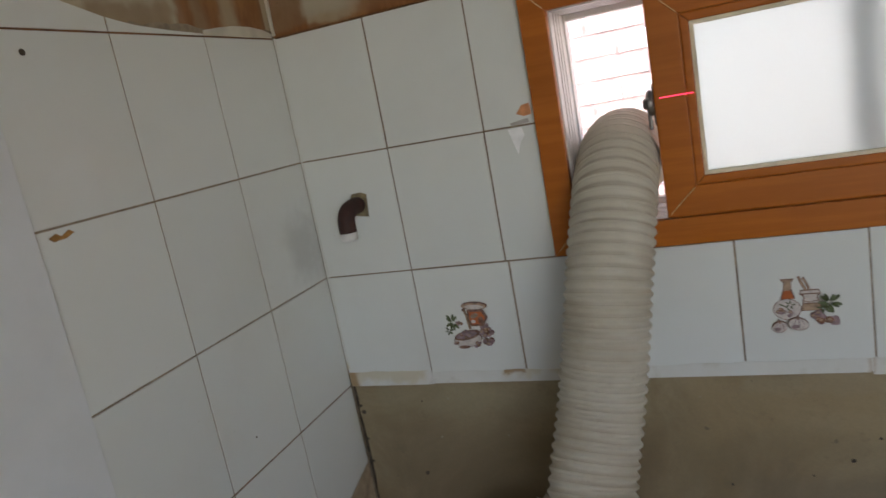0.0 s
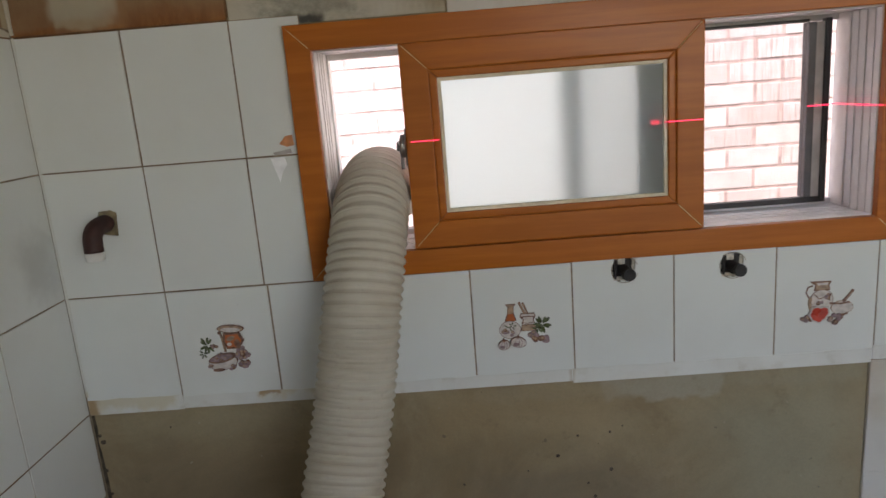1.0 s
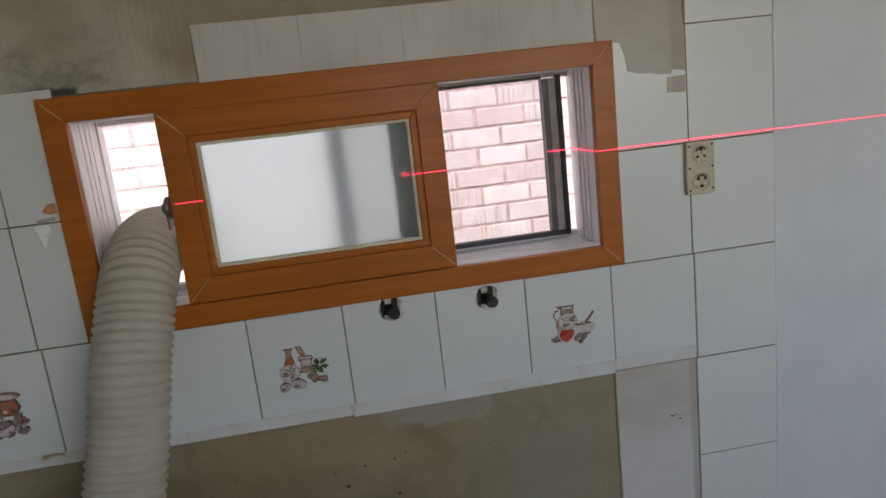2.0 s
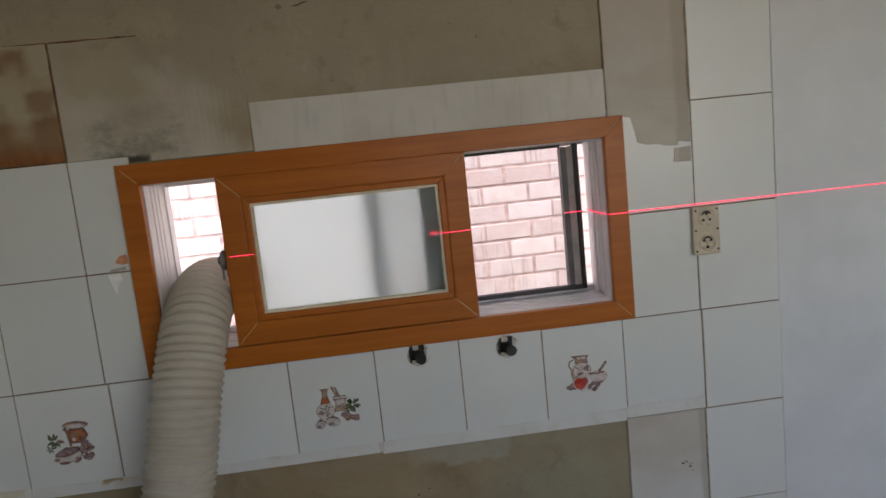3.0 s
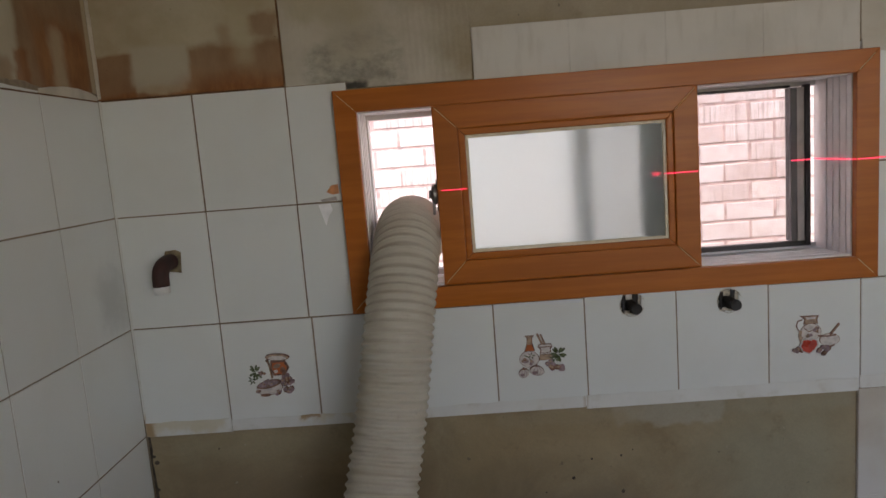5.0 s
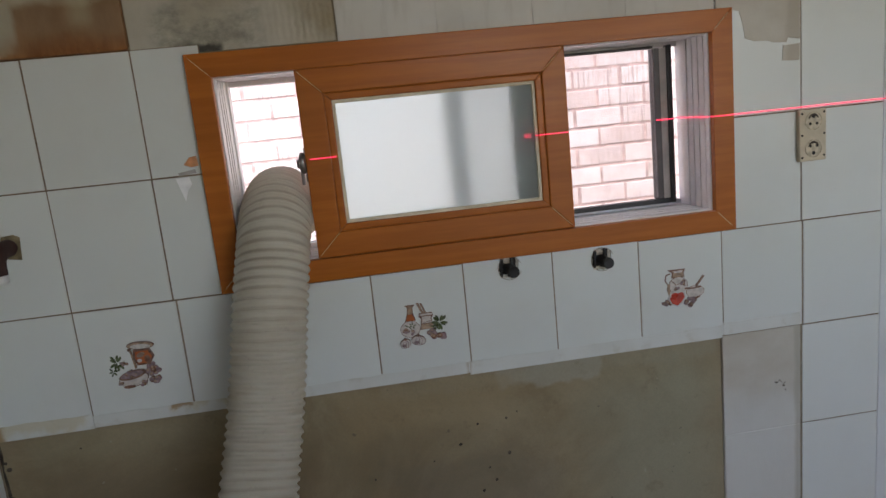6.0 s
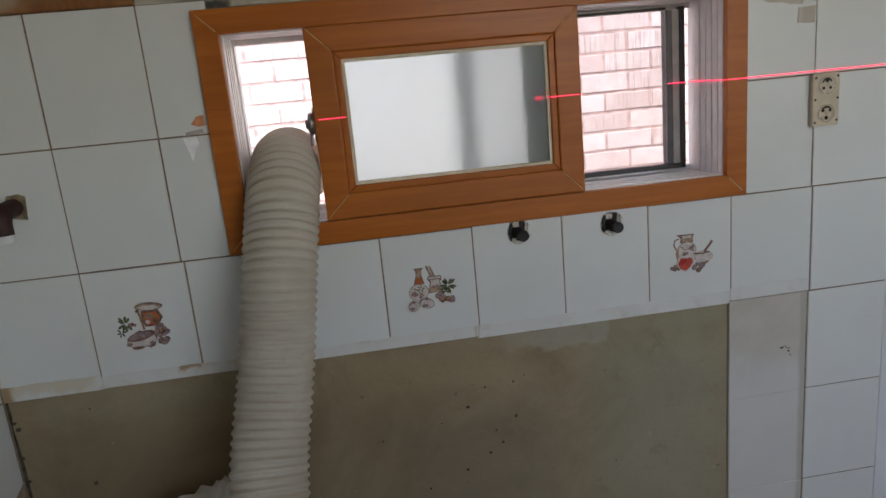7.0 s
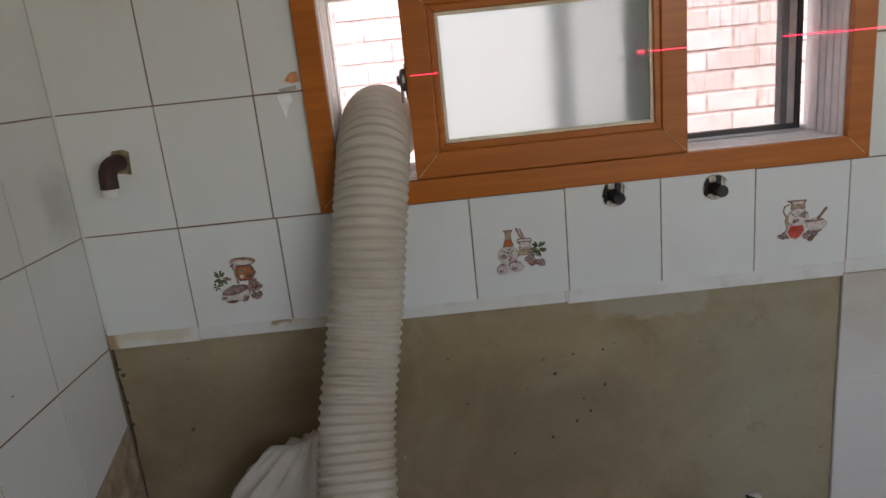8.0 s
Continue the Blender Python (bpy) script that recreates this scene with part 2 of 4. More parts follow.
def make_stained(axis, name):
    """Olive-cream bedding, brown with old water, rusting along its foot."""
    n = Nodes(name, 0.8)
    c = n.mix(n.ramp(n.noise(7.0, 5.0, 0.6), 0.3, 0.7), (0.40, 0.335, 0.215), (0.50, 0.445, 0.32))
    c = n.mix(n.math("MULTIPLY", n.ramp(n.noise(5.5, 4.0, shift=(1, 4, 3)), 0.45, 0.68), 0.45), c, (0.34, 0.25, 0.135))
    brown = n.mix(n.ramp(n.noise(13.0, 5.0, 0.6, stretch=(1, 1, 0.5)), 0.32, 0.7), (0.205, 0.105, 0.045), (0.30, 0.175, 0.085))
    rust = n.mix(n.ramp(n.noise(22.0, 4.0, 0.65, stretch=(1, 1, 0.4)), 0.35, 0.7), (0.215, 0.075, 0.020), (0.345, 0.145, 0.045))
    pale = (0.46, 0.415, 0.315)
    up = n.axes()[2]

    def lay(c, mask, amount, col):
        return n.mix(n.math("MULTIPLY", mask, amount), c, col)

    if axis == 0:
        c = lay(c, n.patch(0.285, 0.35, 1.742, 1.790, 0.010, 0.030, 14.0), 0.75, brown)
        c = lay(c, n.patch(0.335, 0.398, 1.655, 1.705, 0.010, 0.024, 14.0), 0.70, brown)
        c = lay(c, n.patch(0.360, 0.42, 1.735, 1.82, 0.010, 0.020, 12.0), 0.60, pale)
        c = lay(c, n.patch(-0.02, 0.088, 1.52, 1.644, 0.005, 0.014, 10.0), 0.92, brown)
        c = lay(c, n.patch(0.198, 0.42, 1.52, 1.648, 0.012, 0.020, 10.0), 0.88, brown)
        c = lay(c, n.patch(0.268, 0.30, 1.60, 1.685, 0.014, 0.024, 12.0), 0.45, brown)
        c = lay(c, n.patch(0.082, 0.200, 1.575, 1.655, 0.008, 0.014, 12.0), 0.85, pale)
        c = lay(c, n.patch(0.306, 0.338, 1.600, 1.76, 0.014, 0.020, 9.0), 0.60, (0.43, 0.37, 0.24))
        foot = n.math("ADD", up, n.math("MULTIPLY", n.noise(12.0, 4.0, shift=(5, 1, 3)), -0.06))
        c = lay(c, n.math("MULTIPLY", n.ramp(foot, 1.525, 1.585, 1.0, 0.0), n.ramp(n.axes()[0], 0.16, 0.24, 0.35, 1.0)), 0.85, rust)
        c = lay(c, n.ramp(foot, 1.522, 1.535, 1.0, 0.0), 0.8, rust)
    else:
        c = lay(c, n.patch(-0.250, 0.02, 1.52, 1.80, 0.014, 0.030, 9.0, 1), 0.85, brown)
        c = lay(c, n.patch(-0.50, -0.250, 1.58, 1.76, 0.012, 0.030, 9.0, 1), 0.6, pale)
        c = lay(c, n.patch(-0.200, -0.014, 1.52, 1.70, 0.030, 0.050, 9.0, 1), 0.80, rust)
        c = lay(c, n.patch(-0.265, -0.225, 1.52, 1.625, 0.008, 0.024, 14.0, 1), 0.75, rust)
        c = lay(c, n.patch(-0.45, -0.285, 1.52, 1.60, 0.012, 0.040, 9.0, 1), 0.55, brown)
        c = lay(c, n.patch(-0.150, -0.105, 1.560, 1.68, 0.014, 0.022, 12.0, 1), 0.75, (0.47, 0.385, 0.25))
        c = lay(c, n.patch(-0.017, 0.01, 1.50, 1.85, 0.003, 0.004, 12.0, 1), 0.9, (0.50, 0.42, 0.28))
    specks = n.ramp(n.noise(60.0, 2.0, shift=(2, 7, 1)), 0.70, 0.75)
    c = n.mix(n.math("MULTIPLY", specks, 0.5), c, (0.16, 0.075, 0.03))
    n.color(c).bump(n.math("ADD", n.noise(40.0, 5.0), n.math("MULTIPLY", n.noise(9.0, 3.0), 0.8)), 0.35, 0.003)
    return n.mat


def make_wood():
    n = Nodes("oak_print_pvc")
    g = n.noise(60.0, 5.0, 0.65, stretch=(0.06, 1, 1.0))
    g2 = n.noise(9.0, 3.0, stretch=(0.25, 1, 1.0))
    c = n.mix(n.ramp(g, 0.35, 0.65), (0.39, 0.108, 0.010), (0.47, 0.137, 0.015))
    c = n.mix(n.math("MULTIPLY", n.ramp(g2, 0.4, 0.7), 0.35), c, (0.31, 0.088, 0.009))
    n.bsdf.inputs["Specular IOR Level"].default_value = 0.3
    n.color(c).rough(n.ramp(g2, 0.3, 0.7, 0.34, 0.46)).bump(g, 0.10, 0.0006)
    return n.mat


def make_brick():
    n = Nodes("washed_red_brick", 0.9)
    r = n.random()
    c = n.mix(r, (0.595, 0.485, 0.475), (0.745, 0.685, 0.695))
    c = n.mix(n.ramp(n.math("FRACT", n.math("MULTIPLY", r, 7.3)), 0.70, 0.78, 0.0, 0.5), c, (0.78, 0.72, 0.71))
    cloud = n.ramp(n.noise(17.0, 4.0, 0.6, shift=(0, 3, 1)), 0.40, 0.70)
    c = n.mix(n.math("MULTIPLY", cloud, 0.45), c, (0.56, 0.42, 0.40))
    streak = n.ramp(n.noise(24.0, 4.0, 0.65, stretch=(4.5, 1, 0.22)), 0.47, 0.62)
    some = n.ramp(n.math("FRACT", n.math("MULTIPLY", r, 13.7)), 0.35, 0.75, 0.10, 0.75)
    c = n.mix(n.math("MULTIPLY", streak, some), c, (0.36, 0.285, 0.275))
    grain = n.ramp(n.noise(85.0, 4.0, 0.7), 0.35, 0.70)
    c = n.mix(n.math("MULTIPLY", grain, 0.30), c, (0.50, 0.395, 0.37))
    bloom = n.ramp(n.noise(6.0, 5.0, 0.6, shift=(2, 0, 0)), 0.46, 0.70)
    c = n.mix(n.math("MULTIPLY", bloom, 0.5), c, (0.76, 0.70, 0.71))
    n.color(c).bump(n.noise(60.0, 5.0), 0.2, 0.003)
    return n.mat


def make_frosted():
    """Sand-blasted glass: rough refraction mixed with light scattered through."""
    n = Nodes("frosted_glass", 0.42)
    n.color((0.555, 0.70, 0.705))
    n.bsdf.inputs["Transmission Weight"].default_value = 1.0
    n.bsdf.inputs["IOR"].default_value = 1.45
    scatter = n.add("ShaderNodeBsdfTranslucent")
    scatter.inputs[0].default_value = (0.70, 0.80, 0.80, 1)
    m = n.add("ShaderNodeMixShader")
    m.inputs[0].default_value = 0.16
    n.tree.links.new(n.bsdf.outputs[0], m.inputs[1])
    n.tree.links.new(scatter.outputs[0], m.inputs[2])
    n.tree.links.new(m.outputs[0], n.tree.nodes["Material Output"].inputs[0])
    return n.mat


def make_screen():
    """Fine insect mesh, too fine to tell its wires apart."""
    n = Nodes("insect_mesh", 0.6)
    n.color((0.05, 0.05, 0.055))
    clear = n.add("ShaderNodeBsdfTransparent")
    m = n.add("ShaderNodeMixShader")
    m.inputs[0].default_value = 0.19
    n.tree.links.new(clear.outputs[0], m.inputs[1])
    n.tree.links.new(n.bsdf.outputs[0], m.inputs[2])
    n.tree.links.new(m.outputs[0], n.tree.nodes["Material Output"].inputs[0])
    return n.mat


def make_glow(name, col, power):
    n = Nodes(name, 0.5)
    n.color((0.3, 0.02, 0.03))
    n.bsdf.inputs["Emission Color"].default_value = (*col, 1)
    n.bsdf.inputs["Emission Strength"].default_value = power
    return n.mat


def make_sealant():
    """Old sealant, greyish white, yellowed in places."""
    n = Nodes("old_sealant", 0.6)
    c = n.mix(n.ramp(n.noise(10.0, 5.0), 0.3, 0.7), (0.655, 0.65, 0.605), (0.715, 0.72, 0.685))
    yellow = n.math("MAXIMUM", n.patch(-0.01, 0.19, 0.808, 0.85, 0.012, 0.03, 24.0), n.patch(0.36, 0.47, 0.818, 0.85, 0.012, 0.04, 24.0))
    c = n.mix(n.math("MULTIPLY", yellow, 0.55), c, (0.57, 0.48, 0.29))
    spots = n.math("MAXIMUM", n.patch(0.355, 0.402, 0.818, 0.830, 0.004, 0.012, 40.0), n.math("MAXIMUM", n.math("MULTIPLY", n.patch(0.994, 1.004, 0.795, 0.835, 0.004, 0.008, 40.0), 0.5), n.patch(0.0, 0.022, 0.795, 0.84, 0.006, 0.010, 40.0)))
    c = n.mix(n.math("MULTIPLY", spots, 0.8), c, (0.34, 0.20, 0.07))
    c = n.mix(n.ramp(n.noise(22.0, 4.0, shift=(6, 0, 2)), 0.55, 0.75, 0.0, 0.5), c, (0.50, 0.46, 0.37))
    n.color(c).bump(n.noise(30.0, 4.0), 0.3, 0.001)
    return n.mat


def make_hose():
    n = Nodes("ribbed_vinyl", 0.55)
    d = n.ramp(n.noise(8.0, 5.0), 0.35, 0.7)
    c = n.mix(d, (0.478, 0.436, 0.345), (0.548, 0.508, 0.415))
    c = n.mix(n.ramp(n.noise(70.0, 3.0), 0.6, 0.75, 0.0, 0.4), c, (0.40, 0.35, 0.29))
    n.color(c).bump(n.noise(180.0, 3.0), 0.12, 0.001)
    return n.mat


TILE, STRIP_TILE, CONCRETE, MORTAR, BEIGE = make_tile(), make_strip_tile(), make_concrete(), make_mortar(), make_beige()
STAIN_BACK, STAIN_SIDE = make_stained(0, "rust_stained_bedding"), make_stained(1, "rust_stained_side_bedding")
WOOD, BRICK, MESH, HOSE = make_wood(), make_brick(), make_screen(), make_hose()
WHITE_PVC = plain("white_pvc", (0.74, 0.73, 0.71), 0.35, vary=0.05)
GROUT = plain("dirty_grout", (0.225, 0.170, 0.115), 0.9, vary=0.35, scale=40.0)
CAULK = plain("cream_sealant", (0.60, 0.56, 0.47), 0.7, vary=0.14, scale=14.0)
PALE_GROUT = plain("pale_grey_grout", (0.275, 0.220, 0.155), 0.9, vary=0.3, scale=30.0)
SEALANT = make_sealant()
CREAM = plain("cream_gasket", (0.70, 0.62, 0.46), 0.6)
DARK_METAL = plain("black_brown_aluminium", (0.022, 0.02, 0.022), 0.4, 0.2)
STRIPE_METAL = plain("grey_green_aluminium", (0.035, 0.05, 0.05), 0.5)
GREY_METAL = plain("grey_weatherstrip", (0.42, 0.385, 0.36), 0.6)
PAINT = plain("white_wall_paint", (0.70, 0.715, 0.72), 0.6, vary=0.05, scale=5.0)
CEILING_PAINT = plain("ceiling_paint", (0.62, 0.61, 0.58), 0.8, vary=0.08, scale=6.0)
FLOOR_MAT = plain("dusty_screed", (0.21, 0.18, 0.14), 0.9, vary=0.25, scale=7.0)
PIPE_BROWN = plain("brown_primer_pipe", (0.040, 0.013, 0.010), 0.65, vary=0.3)
BLACK = plain("black_rubber", (0.009, 0.008, 0.008), 0.7)
STEEL = plain("dull_steel", (0.22, 0.21, 0.20), 0.38, 0.8)
PLASTIC_WHITE = plain("white_plastic", (0.72, 0.72, 0.70), 0.45, vary=0.06)
BEIGE_PLASTIC = plain("aged_ivory_plastic", (0.58, 0.50, 0.37), 0.5, vary=0.10)
DUSTY_PLASTER = plain("dusty_beige_plaster", (0.47, 0.405, 0.305), 0.85, vary=0.12, scale=4.0)
LAMP_CREAM = plain("yellowed_lamp_plastic", (0.60, 0.55, 0.43), 0.45, vary=0.06)
SCREEN_GREY = plain("dull_grey_aluminium", (0.085, 0.08, 0.082), 0.45, 0.2)
STRIP_BROWN = plain("brown_grey_strip", (0.075, 0.075, 0.062), 0.6)
NAVY = plain("navy_plastic", (0.012, 0.02, 0.06), 0.4)
CORD = plain("dark_green_cord", (0.018, 0.04, 0.028), 0.5)
CLOTH = plain("white_woven_sack", (0.60, 0.555, 0.49), 0.85, vary=0.10, scale=16.0)
BRICK_MORTAR = plain("pink_grey_mortar", (0.50, 0.365, 0.35), 0.95, vary=0.25)
GROUND = plain("alley_concrete", (0.30, 0.29, 0.27), 0.95, vary=0.25, scale=3.0)
FROST = make_frosted()
LASER = make_glow("laser_red", (1.0, 0.03, 0.10), 0.45)
LASER_SPOT = make_glow("laser_spot_red", (1.0, 0.02, 0.06), 0.32)
BROKEN = plain("broken_plaster", (0.60, 0.55, 0.46), 0.95, vary=0.4, scale=110.0, bump=0.4)
OLIVE_FILL = plain("olive_hole_filler", (0.27, 0.215, 0.125), 0.95, vary=0.3, scale=60.0, bump=0.4)
RUST_JOINT = plain("rusty_grout", (0.17, 0.085, 0.035), 0.9, vary=0.4, scale=25.0)
RUST = plain("rust_crust", (0.30, 0.15, 0.04), 0.9, vary=0.4, scale=60.0)
SEAM = plain("pale_mitre_seam", (0.66, 0.46, 0.24), 0.6)
# for holes, cracks and dark marks, and the drawn corner shadow line
MARK_AND_SHADE = plain("dark_marks_and_shade", (0.075, 0.06, 0.042), 0.95, vary=0.5, scale=40.0)
TORN = plain("brown_torn_bedding", (0.38, 0.29, 0.19), 0.95, vary=0.4, scale=16.0)
ORANGE_MARK = plain("orange_mark", (0.62, 0.27, 0.12), 0.7, vary=0.2, scale=60.0)
P_ORANGE = plain("print_orange", (0.45, 0.115, 0.03), 0.3, bump=0)
P_BROWN = plain("print_brown", (0.20, 0.105, 0.07), 0.3, vary=0.4, scale=120.0, bump=0)
P_MAUVE = plain("print_mauve", (0.27, 0.19, 0.20), 0.3, vary=0.35, scale=120.0, bump=0)
P_GREEN = plain("print_green", (0.085, 0.11, 0.05), 0.3, vary=0.5, scale=150.0, bump=0)
P_RED = plain("print_red", (0.48, 0.055, 0.035), 0.3, vary=0.2, scale=90.0, bump=0)
P_PALE = plain("print_pale", (0.58, 0.53, 0.49), 0.3, vary=0.15, scale=120.0, bump=0)
P_TAN = plain("print_tan", (0.36, 0.25, 0.17), 0.3, vary=0.3, scale=120.0, bump=0)


# ---------------------------------------------------------------- mesh helpers
def mesh_of(name, bm, material):
    bmesh.ops.recalc_face_normals(bm, faces=bm.faces)
    me = bpy.data.meshes.new(name)
    bm.to_mesh(me)
    bm.free()
    for m in material if isinstance(material, list) else [material]:
        me.materials.append(m)
    return me


def part(name, bm, material, parent=None, label=""):
    ob = new(name, mesh_of(name, bm, material))
    if parent is not None:
        ob.parent = parent
    return tagged(ob, label)


def smooth(ob):
    for p in ob.data.polygons:
        p.use_smooth = True
    return ob


def empty(name, x=0.0, y=0.0, z=0.0):
    ob = new(name)
    ob.empty_display_size = 0.05
    ob.location = (x, y, z)
    return ob


def box(x0, x1, y0, y1, z0, z1, bevel=0.0, bm=None, index=0):
    """A box, with all its edges rounded a little; added to bm if that is given."""
    b = bmesh.new()
    bmesh.ops.create_cube(b, size=1.0, matrix=Matrix.Translation(((x0 + x1) / 2, (y0 + y1) / 2, (z0 + z1) / 2)) @ Matrix.Diagonal((x1 - x0, y1 - y0, z1 - z0, 1)))
    if bevel:
        bmesh.ops.bevel(b, geom=b.edges[:], offset=bevel, segments=2, affect="EDGES", profile=0.6)
    return join(bm, b, index)


def join(bm, b, index=0):
    for f in b.faces:
        f.material_index = index
    if bm is None:
        return b
    me = bpy.data.meshes.new("tmp")
    b.to_mesh(me)
    b.free()
    bm.from_mesh(me)
    bpy.data.meshes.remove(me)
    return bm


def slab(loops, y0, y1, bevel=0.0, side=False, bm=None, index=0):
    """A plate in the wall's plane from an outline and holes [(x, z), ...], front at y0, back at y1. side: outline in (y, z), thickness along x."""
    b = bmesh.new()
    edges = []
    for loop in loops:
        vs = [b.verts.new((y0, u, w) if side else (u, y0, w)) for u, w in loop]
        edges += [b.edges.new((vs[i], vs[(i + 1) % len(vs)])) for i in range(len(vs))]
    bmesh.ops.triangle_fill(b, edges=edges, use_beauty=True, use_dissolve=False)
    rim = [e for e in b.edges if len(e.link_faces) == 1]
    grown = bmesh.ops.extrude_face_region(b, geom=b.faces[:])
    d = y1 - y0
    vec = (d, 0, 0) if side else (0, d, 0)
    bmesh.ops.translate(b, vec=vec, verts=[v for v in grown["geom"] if isinstance(v, bmesh.types.BMVert)])
    if bevel:
        rim = [e for e in b.edges if e.is_valid and abs(e.calc_face_angle(0)) > 0.7 and all(abs((v.co.x if side else v.co.y) - y0) < 1e-6 for v in e.verts)]
        bmesh.ops.bevel(b, geom=rim, offset=bevel, segments=2, affect="EDGES", profile=0.6)
    return join(bm, b, index)


def rect(x0, x1, z0, z1):
    return [(x0, z0), (x1, z0), (x1, z1), (x0, z1)]


def ragged(x0, x1, z0, z1, amp=0.004, step=0.02, seed=0, sides="lrbt"):
    """A rectangle with broken edges on the sides named."""
    rnd = random.Random(seed)
    pts = []

    def run(a, c, on):
        n = max(1, int(math.dist(a, c) / step))
        for i in range(n):
            f = i / n
            j = amp if on and i else 0.0
            pts.append((a[0] + (c[0] - a[0]) * f + rnd.uniform(-j, j), a[1] + (c[1] - a[1]) * f + rnd.uniform(-j, j)))
    run((x0, z0), (x1, z0), "b" in sides)
    run((x1, z0), (x1, z1), "r" in sides)
    run((x1, z1), (x0, z1), "t" in sides)
    run((x0, z1), (x0, z0), "l" in sides)
    return pts


def disc(x, z, rx, rz=None, n=20, turn=0.0, a0=0.0, a1=360.0):
    rz = rx if rz is None else rz
    out = []
    for i in range(n):
        a = radians(a0 + (a1 - a0) * i / (n if a1 - a0 >= 360 else n - 1))
        u, w = rx * math.cos(a), rz * math.sin(a)
        c, s = math.cos(radians(turn)), math.sin(radians(turn))
        out.append((x + u * c - w * s, z + u * s + w * c))
    return out


def spline(points, n):
    """n points evenly along a smooth curve through the points."""
    p = [Vector(q) for q in points]
    p = [p[0] * 2 - p[1]] + p + [p[-1] * 2 - p[-2]]
    fine = []
    for i in range(1, len(p) - 2):
        for k in range(40):
            t = k / 40
            a, b, c, d = p[i - 1:i + 3]
            fine.append(0.5 * ((2 * b) + (c - a) * t + (2 * a - 5 * b + 4 * c - d) * t * t + (3 * b - a - 3 * c + d) * t ** 3))
    fine.append(p[-2])
    length = [0.0]
    for a, b in zip(fine, fine[1:]):
        length.append(length[-1] + (b - a).length)
    out, j = [], 0
    for k in range(n):
        s = length[-1] * k / (n - 1)
        while j < len(fine) - 2 and length[j + 1] < s:
            j += 1
        f = (s - length[j]) / max(1e-9, length[j + 1] - length[j])
        out.append(fine[j].lerp(fine[j + 1], f))
    return out, length[-1]


def tube(points, radius, n=60, around=20, closed=True, bm=None, index=0):
    """A round tube along a smooth curve; radius may be a function of the length along it."""
    pts, total = spline(points, n)
    b = bmesh.new()
    rings = []
    up = Vector((1, 0, 0))
    for i, p in enumerate(pts):
        d = (pts[min(i + 1, n - 1)] - pts[max(i - 1, 0)]).normalized()
        u = (up - d * up.dot(d)).normalized()
        if u.length < 0.5:
            u = Vector((0, 1, 0))
        w = d.cross(u)
        up = u
        r = radius(total * i / (n - 1)) if callable(radius) else radius
        rings.append([b.verts.new(p + (u * math.cos(a) + w * math.sin(a)) * r) for a in (2 * math.pi * k / around for k in range(around))])
    for r0, r1 in zip(rings, rings[1:]):
        for k in range(around):
            b.faces.new((r0[k], r0[(k + 1) % around], r1[(k + 1) % around], r1[k]))
    if closed:
        b.faces.new(rings[0][::-1])
        b.faces.new(rings[-1])
    return join(bm, b, index)


def lathe(profile, place, around=28, bm=None, index=0):
    """Turned round the z axis of the pose place: profile of (radius, height)."""
    b = bmesh.new()
    rings = []
    for r, h in profile:
        rings.append([b.verts.new(place @ Vector((r * math.cos(a), r * math.sin(a), h))) for a in (2 * math.pi * k / around for k in range(around))])
    for r0, r1 in zip(rings, rings[1:]):
        for k in range(around):
            b.faces.new((r0[k], r0[(k + 1) % around], r1[(k + 1) % around], r1[k]))
    b.faces.new(rings[0][::-1]), b.faces.new(rings[-1])
    return join(bm, b, index)


# ---------------------------------------------------------------- the shell of the room
BED = 0.007                       # face of the bare concrete, behind the tiles' face at y = 0
WX0, WX1, WZ0, WZ1 = 0.535, 1.614, 1.085, 1.500
X_END, TOP = 4.0, 2.30

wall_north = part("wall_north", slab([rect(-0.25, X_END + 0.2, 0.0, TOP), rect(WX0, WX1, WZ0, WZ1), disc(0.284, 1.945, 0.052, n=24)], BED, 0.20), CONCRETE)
tagged(wall_north, "stripped kitchen wall of bare grey-brown concrete with old tiles", "wall", kind="structure")
wall_west = part("wall_west", box(-0.20, -BED, REAR, BED, 0.0, TOP), GROUT)
tagged(wall_west, "side wall with white tiles and rust-stained upper bedding", "wall", kind="structure")
wall_east = part("wall_east", box(X_END, X_END + 0.2, REAR, BED, 0.0, TOP), PAINT)
tagged(wall_east, "plain white painted side wall", "wall", kind="structure")
wall_south = part("wall_south", slab([rect(-0.2, X_END + 0.2, 0.0, TOP), rect(1.5, 3.7, 1.1, 2.2)], REAR, REAR - 0.15), PAINT)
tagged(wall_south, "plain white rear wall with a wide balcony opening", "wall", kind="structure")
floor = part("floor", box(-0.2, X_END + 0.2, REAR - 0.15, 0.2, -0.15, 0.0), FLOOR_MAT)
tagged(floor, "bare dusty cement floor screed", "floor", kind="structure")
ceiling = part("ceiling", box(-0.25, X_END + 0.2, REAR - 0.15, 0.2, TOP, TOP + 0.15), CEILING_PAINT)
tagged(ceiling, "plain off-white ceiling", "ceiling", kind="structure")

# plain plaster past the tiles, and on the side wall nearer the room
part("plaster_panel", box(2.0018, X_END, -0.001, BED, 0.0, TOP), PAINT, wall_north, "smooth white painted plaster")
part("plaster_panel", box(-BED, 0.004, REAR, -0.631, 0.0, TOP), PAINT, wall_west, "smooth white painted plaster")

# grout beds behind the tiled fields
TAPS = ((1.108, 1.024), (1.319, 1.017))


